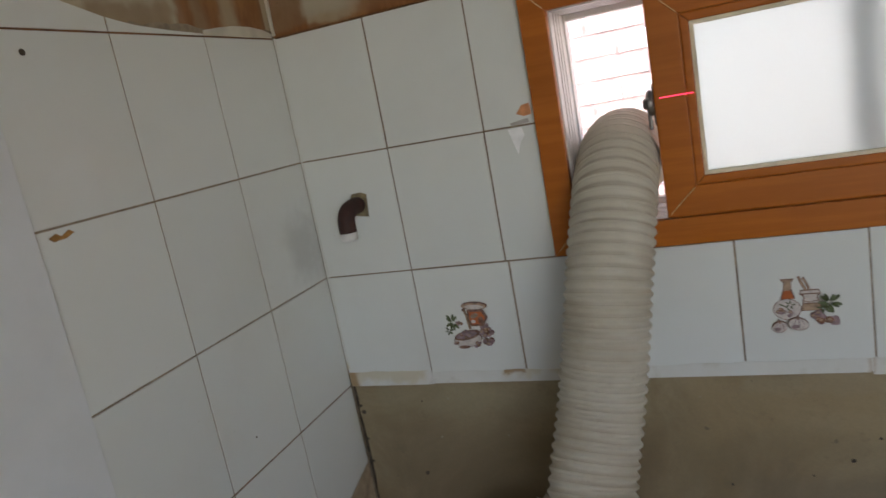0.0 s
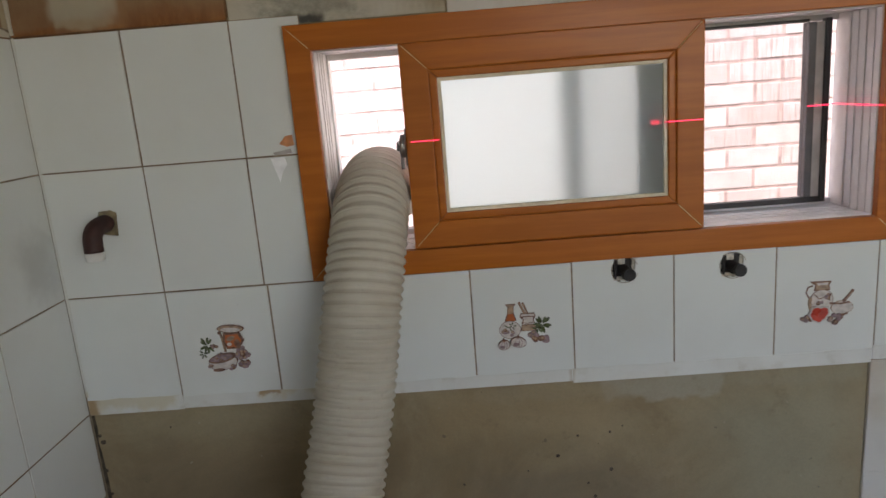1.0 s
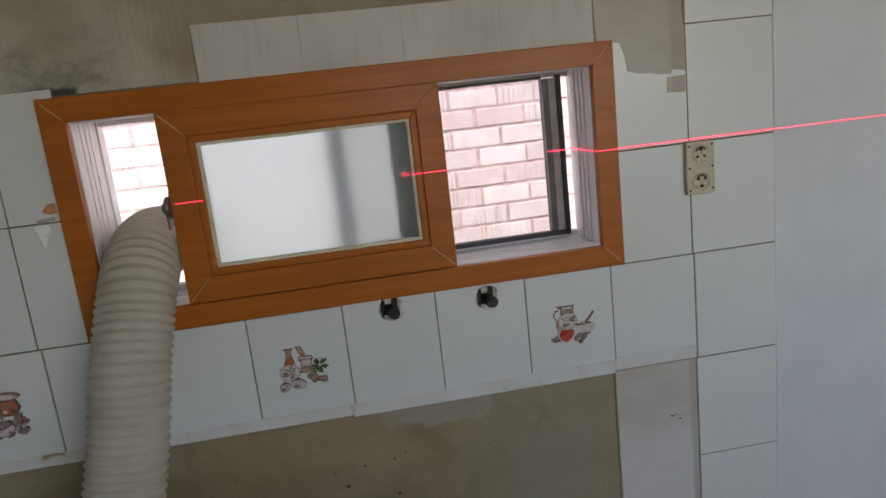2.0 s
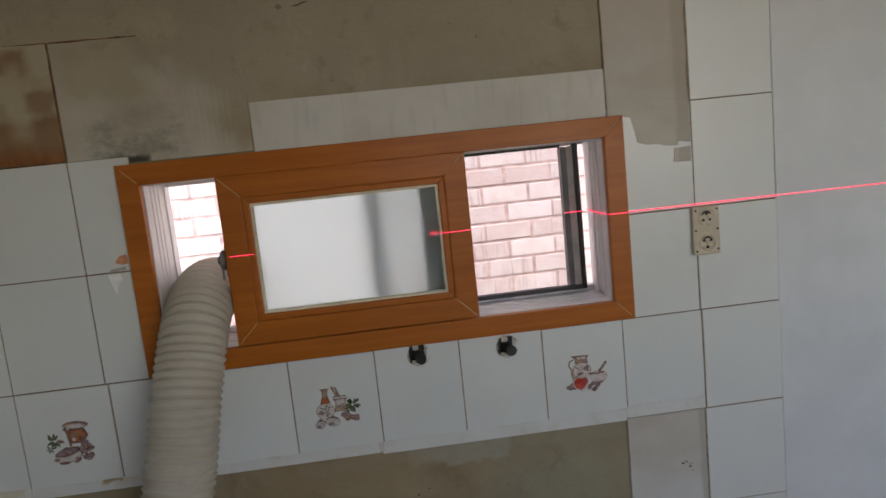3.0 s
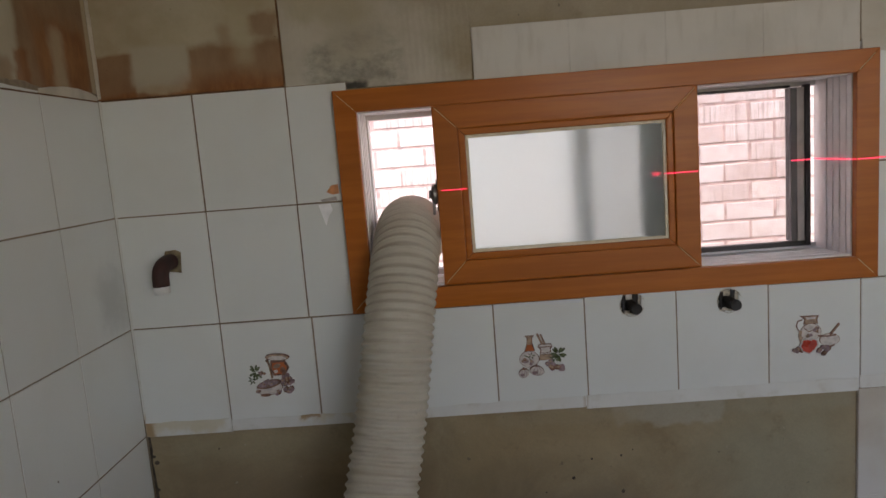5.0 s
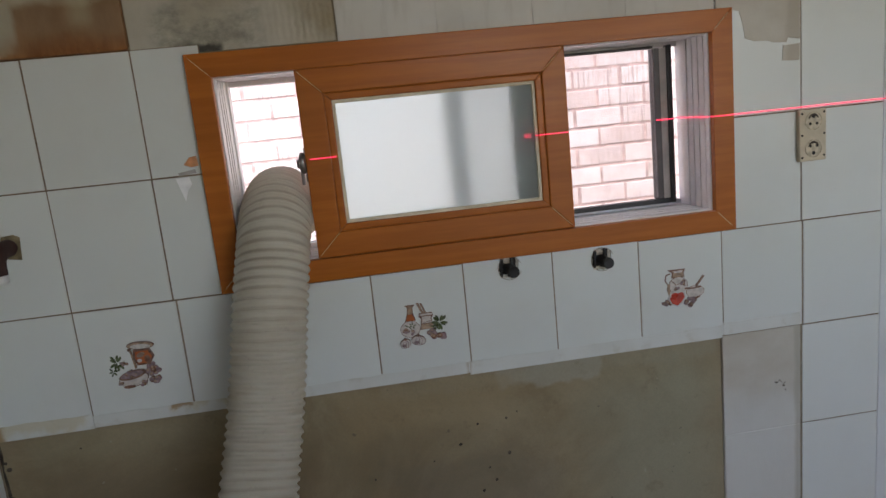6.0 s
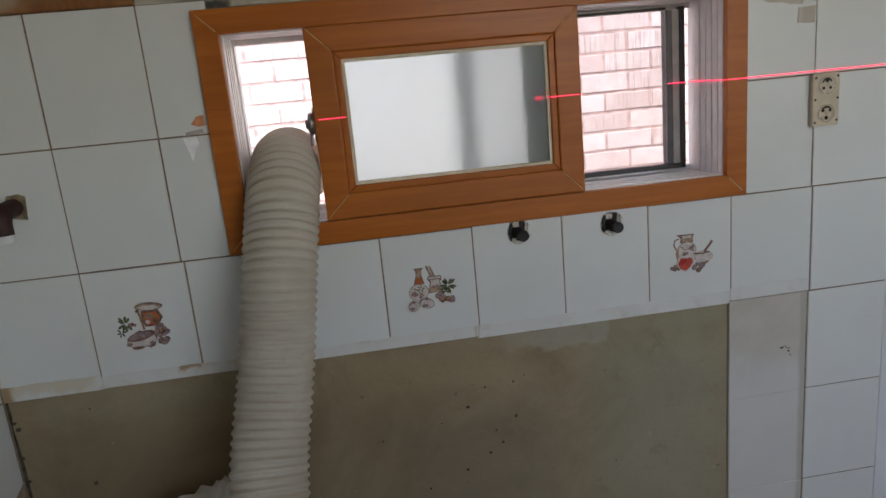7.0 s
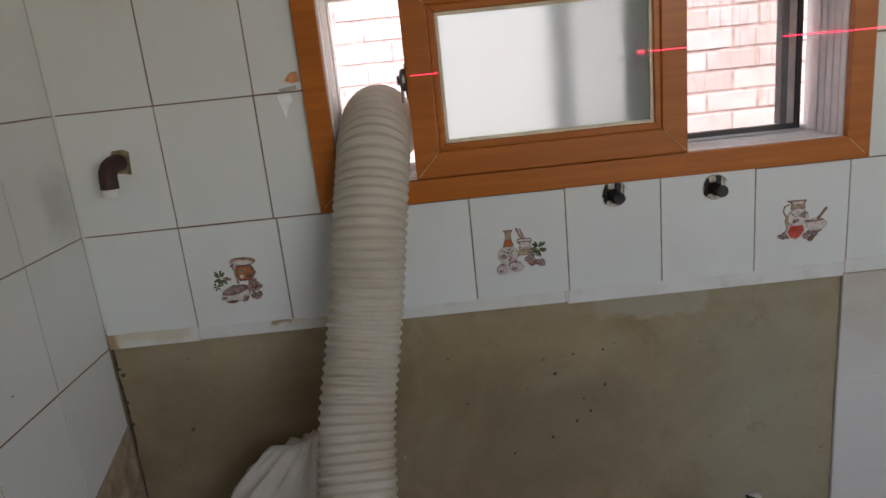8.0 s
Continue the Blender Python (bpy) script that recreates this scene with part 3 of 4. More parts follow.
def tap_hole(cx, cz):
    return [(cx - 0.022, cz - 0.012), (cx - 0.012, cz - 0.020), (cx - 0.004, cz - 0.0175), (cx + 0.004, cz - 0.022), (cx + 0.017, cz - 0.015), (cx + 0.0215, cz + 0.004), (cx + 0.023, cz + 0.018), (cx + 0.015, cz + 0.027), (cx + 0.003, cz + 0.0275), (cx - 0.006, cz + 0.031), (cx - 0.017, cz + 0.0265), (cx - 0.0205, cz + 0.014), (cx - 0.0245, cz + 0.004)]


ELBOW_HOLE = [(0.092, 1.176), (0.130, 1.170), (0.134, 1.216), (0.122, 1.222), (0.099, 1.220), (0.090, 1.200)]
part("hole_filler", slab([[(x, z) for x, z in ELBOW_HOLE]], 0.0035, BED + 0.001), OLIVE_FILL, wall_north, "crumbling olive-brown hole filler")
part("grout_bed", slab([rect(0.0, 0.53, 1.05, 1.55), ELBOW_HOLE], 0.0018, BED), GROUT, wall_north)
part("grout_bed", box(1.615, 2.001, 0.0018, BED, 1.05, 1.55), GROUT, wall_north)
part("grout_bed", slab([rect(0.0, 2.001, 0.80, 1.0495), tap_hole(*TAPS[0]), tap_hole(*TAPS[1])], 0.0016, BED), PALE_GROUT, wall_north)
part("grout_bed", box(0.80, 1.599, 0.0012, BED, 1.505, 1.639), STRIP_TILE, wall_north)
part("grout_bed", box(1.6, 1.7975, 0.0012, BED, 0.0, 0.7995), BEIGE, wall_north)
part("grout_bed", box(1.798, 2.001, 0.0016, BED, 0.0, 0.7995), PALE_GROUT, wall_north)
part("grout_bed", box(1.6, 2.001, 0.0016, BED, 1.5505, TOP), PALE_GROUT, wall_north)
part("grout_bed", box(0.535, 1.60, 0.0018, BED, 1.05, 1.084), GROUT, wall_north)
part("grout_bed", slab([rect(-0.631, BED, 0.0, TOP)], -0.0018, -BED, side=True), PALE_GROUT, wall_west)

# bedding left above the tiles
part("stained_bedding", slab([ragged(0.001, 0.398, 1.552, 1.80, 0.0025, 0.03, 3, "tr")], 0.001, BED, 0.0015), STAIN_BACK, wall_north, "cream bedding with rust-brown water stains")
part("stained_bedding", slab([ragged(-0.631, -0.0005, 1.566, 1.803, 0.004, 0.02, 5, "b")], -0.001, -BED, side=True), STAIN_SIDE, wall_west, "cream bedding with rust-brown water stains")
part("plaster_patch", slab([rect(-0.631, 0.0, 1.803, TOP)], -0.002, -BED, side=True), DUSTY_PLASTER, wall_west, "dusty beige plaster")
part("mortar_patch", slab([[(0.402, 1.50), (0.53, 1.50), (0.53, 1.536), (0.797, 1.536), (0.797, 1.655), (0.790, 1.72), (0.765, 1.79), (0.70, 1.830), (0.655, 1.785), (0.60, 1.790), (0.59, 1.802), (0.53, 1.808), (0.402, 1.80)]], BED - 0.0022, BED + 0.001, 0.001), MORTAR, wall_north, "rough trowelled bed mortar with a dark smudge")
part("adhesive_coat", slab([ragged(1.602, 1.797, 1.552, TOP - 0.001, 0.003, 0.03, 8, "r")], 0.0008, BED, 0.001), BEIGE, wall_north, "beige smeared tile adhesive")
part("adhesive_smear", slab([[(1.602, 1.553), (1.602, 1.533), (1.634, 1.528), (1.655, 1.524), (1.662, 1.50), (1.668, 1.466), (1.69, 1.458), (1.72, 1.457), (1.735, 1.452), (1.765, 1.450), (1.768, 1.46), (1.797, 1.455), (1.797, 1.552)]], -0.0016, 0.0015, 0.0008), BEIGE, wall_north, "beige smeared tile adhesive")
part("chipped_mortar", slab([[(1.754, 1.412), (1.795, 1.410), (1.796, 1.446), (1.756, 1.444)]], -0.002, 0.001, 0.0008), BEIGE, wall_north)

# ---------------------------------------------------------------- the window
window = empty("window_1", 1.066, 0.0, 1.054)
tagged(window, "oak-print sliding window, half open over an alley", "window", kind="structure")
window.matrix_world = Matrix.Identity(4)

TX0, TX1, TZ0, TZ1, TW = 0.500, 1.6335, 1.0525, 1.532, 0.047


def mitred(x0, x1, z0, z1, w, y0, y1, which, bevel=0.002):
    """One member of a mitred frame: bottom, top, left or right."""
    o, i = rect(x0, x1, z0, z1), rect(x0 + w, x1 - w, z0 + w, z1 - w)
    a, b = {"bottom": (0, 1), "right": (1, 2), "top": (2, 3), "left": (3, 0)}[which]
    return slab([[o[a], o[b], i[b], i[a]]], y0, y1, bevel)


for which in ("bottom", "right", "top", "left"):
    part("casing", mitred(TX0, TX1, TZ0, TZ1, TW, -0.012, 0.022, which), WOOD, window, "orange-brown oak-print casing")
# white liner with its raised tracks
LX0, LX1, LZ0, LZ1 = TX0 + TW - 0.001, TX1 - TW + 0.001, TZ0 + TW - 0.001, TZ1 - TW + 0.001


def liner(kind):
    bm = bmesh.new()
    tracks = (0.034, 0.060, 0.086, 0.112)
    t, e = 0.011, 0.0020
    if kind in ("sill", "head"):
        s = 1 if kind == "sill" else -1
        z = LZ0 if s > 0 else LZ1
        box(LX0 - t, LX1 + t, 0.0225, 0.185, min(z, z - s * t), max(z, z - s * t), 0.001, bm)
        for y in tracks:
            box(LX0, LX1, y - 0.0060, y + 0.0060, min(z, z + s * e), max(z, z + s * e), 0.0008, bm)
        box(LX0, LX1, 0.155, 0.184, min(z, z + s * 0.012), max(z, z + s * 0.012), 0.001, bm)
    else:
        s = 1 if kind == "left" else -1
        x = LX0 if s > 0 else LX1
        box(min(x, x - s * t), max(x, x - s * t), 0.0225, 0.185 if s > 0 else 0.164, LZ0 + 0.0005, LZ1 - 0.0005, 0.001, bm)
        for y in tracks:
            box(min(x, x + s * e), max(x, x + s * e), y - 0.0060, y + 0.0060, LZ0 + 0.001, LZ1 - 0.001, 0.0008, bm)
        if s > 0:
            box(min(x, x + s * 0.004), max(x, x + s * 0.004), 0.150, 0.184, LZ0 + 0.001, LZ1 - 0.001, 0.001, bm)
    return bm


for kind in ("sill", "head", "left", "right"):
    part("liner_" + kind if kind in ("sill", "head") else "liner_jamb", liner(kind), WHITE_PVC, window, "white grooved plastic liner")
# white fillet round the casing's inner edge
for which in ("bottom", "right", "top", "left"):
    part("fillet", mitred(LX0 - 0.002, LX1 + 0.002, LZ0 - 0.002, LZ1 + 0.002, 0.006, 0.004, 0.021, which, 0.002), WHITE_PVC, window)

# inner sash, slid to the middle
SX0, SX1, SZ0, SZ1, SW = 0.705, 1.262, 1.1005, 1.487, 0.052
sash = part("sash", mitred(SX0, SX1, SZ0, SZ1, SW, -0.006, 0.026, "bottom", 0.003), WOOD, window, "orange-brown oak-print sash with frosted glass")
for which in ("right", "top", "left"):
    part("sash_member", mitred(SX0, SX1, SZ0, SZ1, SW, -0.006, 0.026, which, 0.003), WOOD, sash)
for which in ("bottom", "right", "top", "left"):
    part("glazing_bead", mitred(SX0 + SW, SX1 - SW, SZ0 + SW, SZ1 - SW, 0.0147, -0.003, 0.020, which, 0.003), WOOD, sash)
for which in ("bottom", "right", "top", "left"):
    part("gasket", mitred(SX0 + 0.0665, SX1 - 0.0665, SZ0 + 0.0665, SZ1 - 0.0665, 0.0068, 0.0015, 0.018, which, 0.001), CREAM, sash, "cream rubber gasket")
pane = part("pane", box(SX0 + 0.066, SX1 - 0.066, 0.007, 0.012, SZ0 + 0.066, SZ1 - 0.066), FROST, sash, "frosted glass pane")
pane.visible_shadow = False


def seam(x0, z0, x1, z1, y):
    """A thin pale mitre joint."""
    d = Vector((x1 - x0, z1 - z0)).normalized() * 0.0007
    return slab([[(x0 - d.y, z0 + d.x), (x0 + d.y, z0 - d.x), (x1 + d.y, z1 - d.x), (x1 - d.y, z1 + d.x)]], y - 0.0004, y + 0.001)


for x, z, sx, sz in ((TX0, TZ0, 1, 1), (TX1, TZ0, -1, 1), (TX0, TZ1, 1, -1), (TX1, TZ1, -1, -1)):
    part("mitre_seam", seam(x + sx * 0.010, z + sz * 0.010, x + sx * 0.042, z + sz * 0.042, -0.012), SEAM, window)
for x, z, sx, sz in ((SX0, SZ0, 1, 1), (SX1, SZ0, -1, 1), (SX0, SZ1, 1, -1), (SX1, SZ1, -1, -1)):
    part("mitre_seam", seam(x + sx * 0.006, z + sz * 0.006, x + sx * 0.049, z + sz * 0.049, -0.006), SEAM, sash)

# crescent lock on the sash's edge
lock = lathe([(0.0, -0.001), (0.018, -0.001), (0.022, 0.002), (0.023, 0.007), (0.020, 0.011), (0.012, 0.013), (0.0, 0.013)], pose(SX0 - 0.001, 0.006, 1.300, 0, -90, 0))
lathe([(0.0, 0.0), (0.009, 0.0), (0.010, 0.003), (0.008, 0.006), (0.0, 0.006)], pose(SX0 - 0.013, 0.006, 1.300, 0, -90, 0), 20, lock)
box(SX0 - 0.013, SX0 - 0.006, -0.002, 0.010, 1.256, 1.292, 0.002, lock)
box(SX0 - 0.003, SX0 + 0.0005, 0.001, 0.020, 1.262, 1.332, 0.0015, lock)
part("lock", lock, STEEL, sash, "dark metal crescent lock")

# outer insect-screen sash, dark framed
ox0, ox1, oz0, oz1, oy0, oy1 = 1.021, 1.565, LZ0 + 0.008, LZ1 - 0.008, 0.133, 0.152
screen = part("screen_sash", box(ox0, ox0 + 0.038, oy0, oy1, oz0, oz1, 0.002), STRIPE_METAL, window, "dark aluminium insect-screen sash")
part("stile", box(ox1 - 0.012, ox1, oy0, oy1, oz0, oz1, 0.002), DARK_METAL, screen)
part("stile", box(ox1 - 0.030, ox1 - 0.0125, oy0 + 0.004, oy1, oz0 + 0.012, oz1 - 0.006, 0.001), GREY_METAL, screen)
part("stile", box(ox1 - 0.045, ox1 - 0.0305, oy0, oy1 + 0.010, oz0 + 0.012, oz1 - 0.006, 0.002), SCREEN_GREY, screen)
part("rail", box(ox0 + 0.0385, ox1 - 0.0125, oy0, oy1, oz0, oz0 + 0.012, 0.002), DARK_METAL, screen)
part("rail", box(ox0 + 0.0385, ox1 - 0.0455, oy0, oy1, oz1 - 0.006, oz1, 0.001), DARK_METAL, screen)
mesh = part("screen_mesh", box(ox0 + 0.0385, ox1 - 0.0455, 0.1420, 0.1425, oz0 + 0.012, oz1 - 0.006), MESH, screen, "fine grey insect mesh")
# dark strip with a knob, close behind the frosted pane's edge
strip = part("meeting_strip", box(1.152, 1.199, 0.038, 0.056, LZ0 + 0.008, LZ1 - 0.008, 0.002), STRIP_BROWN, window, "dark meeting strip behind the frosted pane")
part("knob", lathe([(0.0, 0.0), (0.014, 0.0), (0.017, 0.008), (0.015, 0.018), (0.011, 0.0195), (0.0, 0.020)], pose(1.173, 0.038, 1.290, 90, 0, 0)), BLACK, strip)

# ---------------------------------------------------------------- duct hose through the window
hose_path = [(0.640, 0.42, 1.16), (0.638, 0.26, 1.20), (0.634, 0.13, 1.221), (0.631, 0.04, 1.211), (0.625, -0.032, 1.165), (0.616, -0.074, 1.10), (0.604, -0.112, 1.02),
             (0.591, -0.137, 0.93), (0.572, -0.170, 0.82), (0.550, -0.228, 0.70), (0.543, -0.300, 0.58), (0.540, -0.385, 0.46), (0.535, -0.50, 0.34), (0.53, -0.68, 0.20), (0.53, -0.94, 0.095), (0.53, -1.25, 0.08)]
RIB = 0.0174


def hose_meshes(points, n, around):
    """The corrugated wall, and the round rib wound along its crest."""
    pts, total = spline(points, n)
    frames, up = [], Vector((1, 0, 0))
    for i, p in enumerate(pts):
        d = (pts[min(i + 1, n - 1)] - pts[max(i - 1, 0)]).normalized()
        up = (up - d * up.dot(d)).normalized()
        frames.append((p, up.copy(), d.cross(up)))
    wall, rings = bmesh.new(), []
    for i, (p, u, w) in enumerate(frames):
        ring = []
        for k in range(around):
            f = (total * i / (n - 1) / RIB - k / around) % 1.0
            r = 0.0682 + 0.0042 * math.sin(math.pi * f) ** 1.2
            a = 2 * math.pi * k / around
            ring.append(wall.verts.new(p + (u * math.cos(a) + w * math.sin(a)) * r))
        rings.append(ring)
    for r0, r1 in zip(rings, rings[1:]):
        for k in range(around):
            wall.faces.new((r0[k], r0[(k + 1) % around], r1[(k + 1) % around], r1[k]))
    wall.faces.new(rings[0][::-1]), wall.faces.new(rings[-1])
    bead, last, step = bmesh.new(), None, 30
    for q in range((int(total / RIB) - 1) * step):
        k = q / step
        x = (k + 0.5) * RIB / total * (n - 1)
        i = min(int(x), n - 2)
        c, u, w = frames[i][0].lerp(frames[i + 1][0], x - i), frames[i][1], frames[i][2]
        out = u * math.cos(2 * math.pi * k) + w * math.sin(2 * math.pi * k)
        along = u.cross(w)
        ring = [bead.verts.new(c + out * (0.0720 + 0.0016 * math.cos(b)) + along * 0.0036 * math.sin(b)) for b in (2 * math.pi * m / 8 for m in range(8))]
        for m in range(8):
            if last:
                bead.faces.new((last[m], last[(m + 1) % 8], ring[(m + 1) % 8], ring[m]))
        last = ring
    return wall, bead


hose_wall, hose_rib = hose_meshes(hose_path, 1150, 40)
hose = smooth(part("duct_hose", hose_wall, HOSE))
smooth(part("spiral_rib", hose_rib, HOSE, hose, "raised spiral rib"))
tagged(hose, "ribbed grey-white flexible duct hose hung out of the window", "hose")


# ---------------------------------------------------------------- white sack on the floor behind the hose
def sack():
    b = bmesh.new()
    rings = []
    rows, cols = 60, 120
    for i in range(rows):
        v = i / (rows - 1)
        z = 0.008 + 0.615 * v
        rx = 0.222 * (1 - 0.12 * v) * (1 - max(0.0, v - 0.74) ** 2 * 9.0)
        ry = 0.115 * (1 - max(0.0, v - 0.6) ** 2 * 5.0)
        ring = []
        for k in range(cols):
            a = 2 * math.pi * k / cols
            c, s = math.cos(a), math.sin(a)
            p = Vector((0.400 + 0.05 * v * v + rx * c * (1.0 if c < 0 else 0.7), -0.125 + ry * s, z + 0.07 * v * rx * c / 0.2))
            q = Vector((c * 1.5, s * 1.5, z * 2.0))
            crease = (1 - abs(noise.noise(q * 0.95 + Vector((3, 1, 0))))) ** 5
            crease2 = (1 - abs(noise.noise(q * 1.6 + Vector((9, 4, 2))))) ** 7
            fold = noise.noise(q * 0.8) * 0.030 + crease * 0.040 + crease2 * 0.016 - 0.026
            p += Vector((c, s * 0.6, 0.4 + 0.3 * c)) * fold * (0.5 + 0.5 * v)
            p.y = min(p.y, BED - 0.004)
            p.z = max(p.z, 0.002)
            ring.append(b.verts.new(p))
        rings.append(ring)
    for r0, r1 in zip(rings, rings[1:]):
        for k in range(cols):
            b.faces.new((r0[k], r0[(k + 1) % cols], r1[(k + 1) % cols], r1[k]))
    b.faces.new(rings[0][::-1]), b.faces.new(rings[-1])
    return b


bag = smooth(part("sack", sack(), CLOTH))
tagged(bag, "crumpled white woven sack standing against the concrete", "sack")

# drain pipe stub standing out from the lower wall
stub = empty("drain_pipe", 1.31, -0.15, 0.0)
tagged(stub, "short white plastic drain pipe with a dark open end", "pipe")
px, py, pz = 1.321, -0.20, 0.417
bm = tube([(px, py, 0.0), (px, py, 0.2), (px, py, pz - 0.03), (px - 0.004, py - 0.006, pz)], 0.017, 16, 20)
p1 = smooth(part("pipe", bm, PLASTIC_WHITE))
p2 = part("rim", lathe([(0.0, 0.0), (0.0165, 0.0), (0.018, 0.002), (0.0165, 0.004), (0.0, 0.0035)], pose(px - 0.004, py - 0.006, pz - 0.002, -14, 14, 0) @ Matrix.Scale(0.9, 4)), BLACK)
for p in (p1, p2):
    p.parent = stub
    p.matrix_parent_inverse = Matrix.Translation(stub.location).inverted()

# ---------------------------------------------------------------- fittings in the wall
def at_origin(name, label, category, group=""):
    ob = empty(name)
    return tagged(ob, label, category, group)


elbow = smooth(part("pipe_elbow", tube([(0.110, 0.05, 1.197), (0.110, 0.005, 1.197), (0.109, -0.026, 1.196), (0.108, -0.045, 1.190), (0.107, -0.054, 1.176), (0.107, -0.056, 1.152)], lambda s: 0.0150 if s < 0.05 else 0.0172, 30, 24), PIPE_BROWN))
tagged(elbow, "dark brown pipe elbow turned down out of the tiled wall", "pipe")
smooth(part("collar", lathe([(0.0, 0.0), (0.0158, 0.0), (0.0170, 0.002), (0.0170, 0.015), (0.015, 0.016), (0.0, 0.016)], pose(0.107, -0.056, 1.1365)), PLASTIC_WHITE, elbow, "white plastic collar"))


def tap_stub(x, z, lean):
    """A black threaded stub in a broken hole below the window."""
    body = smooth(part("tap_stub", tube([(x - 0.004, 0.014, z + 0.006), (x, 0.0, z + 0.003), (x + lean * 0.6, -0.010, z - 0.001), (x + lean, -0.021, z - 0.004)], 0.0112, 14, 20), BLACK))
    tagged(body, "black pipe stub in a broken tile hole", "pipe", "tap stubs under the window")
    part("mouth", lathe([(0.0, 0.0), (0.0122, 0.0), (0.0128, 0.002), (0.0120, 0.007), (0.0, 0.007)], pose(x + lean * 0.9, -0.017, z - 0.003, 78, 0, 8)), BLACK, body)
    part("recess", slab([disc(x, z + 0.004, 0.031, n=20)], BED - 0.003, BED - 0.0005), BROKEN, body, "broken plaster in the hole")
    part("cavity", slab([ragged(x - 0.0205, x + 0.016, z - 0.015, z + 0.025, 0.0022, 0.007, int(x * 100), "lrbt")], BED - 0.0045, BED - 0.0028), BLACK, body)
    # the left bar stands in for the shadow inside the hole
    part("dark_bar", box(x - 0.0185, x - 0.0150, -0.004, 0.012, z - 0.014, z + 0.023, 0.001), DARK_METAL, body, "dark bar for the shadow in the hole")
    part("dark_bar", box(x + 0.004, x + 0.009, -0.006, 0.012, z + 0.010, z + 0.028, 0.001), DARK_METAL, body)
    part("plaster_lump", slab([ragged(x - 0.011, x + 0.003, z + 0.015, z + 0.027, 0.0022, 0.005, 7 + int(x * 50), "lrbt")], 0.0005, BED), BROKEN, body)
    part("plaster_lump", slab([ragged(x - 0.020, x - 0.004, z - 0.018, z - 0.011, 0.0018, 0.005, 9 + int(x * 50), "lrbt")], -0.0005, BED), BROKEN, body)
    ring = [(x + 0.002 + 0.0262 * math.cos(a), z + 0.003 + 0.0262 * math.sin(a), 0.0) for a in (radians(20 + 320 * k / 36) for k in range(37))]
    part("ring_trace", tube([(u, -0.0004, w) for u, w, _ in ring], 0.00055, 80, 6), PALE_GROUT, body, "ring trace of an old cover plate")


tap_stub(*TAPS[0], 0.006)
tap_stub(*TAPS[1], 0.008)

# double power outlet
outlet = part("power_outlet", box(1.7865, 1.8515, -0.0135, -0.0005, 1.186, 1.301, 0.0035), BEIGE_PLASTIC)
tagged(outlet, "aged ivory double power outlet on the tiles", "power outlet")
for zc in (1.275, 1.214):
    dial = slab([disc(1.819, zc, 0.0195, n=28)], -0.0152, -0.012, 0.0008)
    part("socket_face", dial, plain("worn_outlet_face", (0.53, 0.455, 0.335), 0.6, vary=0.25, scale=90.0), outlet)
    part("socket_rim", slab([disc(1.819, zc, 0.0200, n=24), disc(1.819, zc, 0.0186, n=24)], -0.0156, -0.0148), plain("brown_socket_rim", (0.42, 0.345, 0.24), 0.7, vary=0.5, scale=120.0), outlet)
    part("scorch", slab([[(1.806, zc + 0.004), (1.809, zc + 0.012), (1.815, zc + 0.016), (1.822, zc + 0.0165), (1.829, zc + 0.012), (1.832, zc + 0.005), (1.828, zc + 0.007), (1.823, zc + 0.011), (1.815, zc + 0.011), (1.810, zc + 0.006)]], -0.0155, -0.0145), MARK_AND_SHADE, outlet, "brown scorch mark")
    for dx, dz, r in ((-0.008, -0.006, 0.0032), (0.008, -0.006, 0.0032), (0.0, 0.010, 0.0042)):
        part("hole", slab([disc(1.819 + dx, zc + (dz if zc > 1.25 else -dz), r, n=12)], -0.0158, -0.0140), BLACK, outlet)
for x, z in ((1.793, 1.292), (1.8455, 1.293), (1.7925, 1.2445), (1.846, 1.2455), (1.793, 1.195), (1.8455, 1.197)):
    part("screw_hole", slab([disc(x, z, 0.0026, n=10)], -0.0142, -0.0125), BLACK, outlet)

# hanging lamp on its flex
lamp = smooth(part("hanging_lamp", lathe([(0.0, -0.0145), (0.014, -0.0145), (0.022, -0.0125), (0.0255, -0.007), (0.026, 0.0), (0.0, 0.0)], pose(0.336, -0.29, 1.738, 10, -16, 0) @ Matrix.Scale(0.88, 4)), LAMP_CREAM))
tagged(lamp, "small unlit white lamp with navy cap on a dangling flex", "lamp")
smooth(part("cap", lathe([(0.0, 0.0005), (0.0275, 0.0005), (0.028, 0.003), (0.0265, 0.010), (0.018, 0.014), (0.006, 0.016), (0.0, 0.016)], pose(0.336, -0.29, 1.738, 10, -16, 0) @ Matrix.Scale(0.88, 4)), NAVY, lamp, "navy plastic cap"))
smooth(part("flex", tube([(0.340, -0.291, 1.752), (0.346, -0.292, 1.768), (0.350, -0.293, 1.80), (0.344, -0.294, 1.86), (0.350, -0.294, 1.95), (0.345, -0.293, 2.10), (0.348, -0.292, TOP)], 0.0028, 60, 10), CORD, lamp, "dark green flex"))

# sleeve in the round hole high in the wall
sleeve = bmesh.new()
tube([(0.284, 0.010, 1.945), (0.284, 0.06, 1.945), (0.284, 0.12, 1.945)], 0.0515, 4, 28, False, sleeve)
duct = smooth(part("vent_sleeve", sleeve, BLACK))
tagged(duct, "black round vent sleeve in the bare concrete", "vent")
part("stopper", slab([disc(0.284, 1.945, 0.051, n=28)], 0.105, 0.115), BLACK, duct)

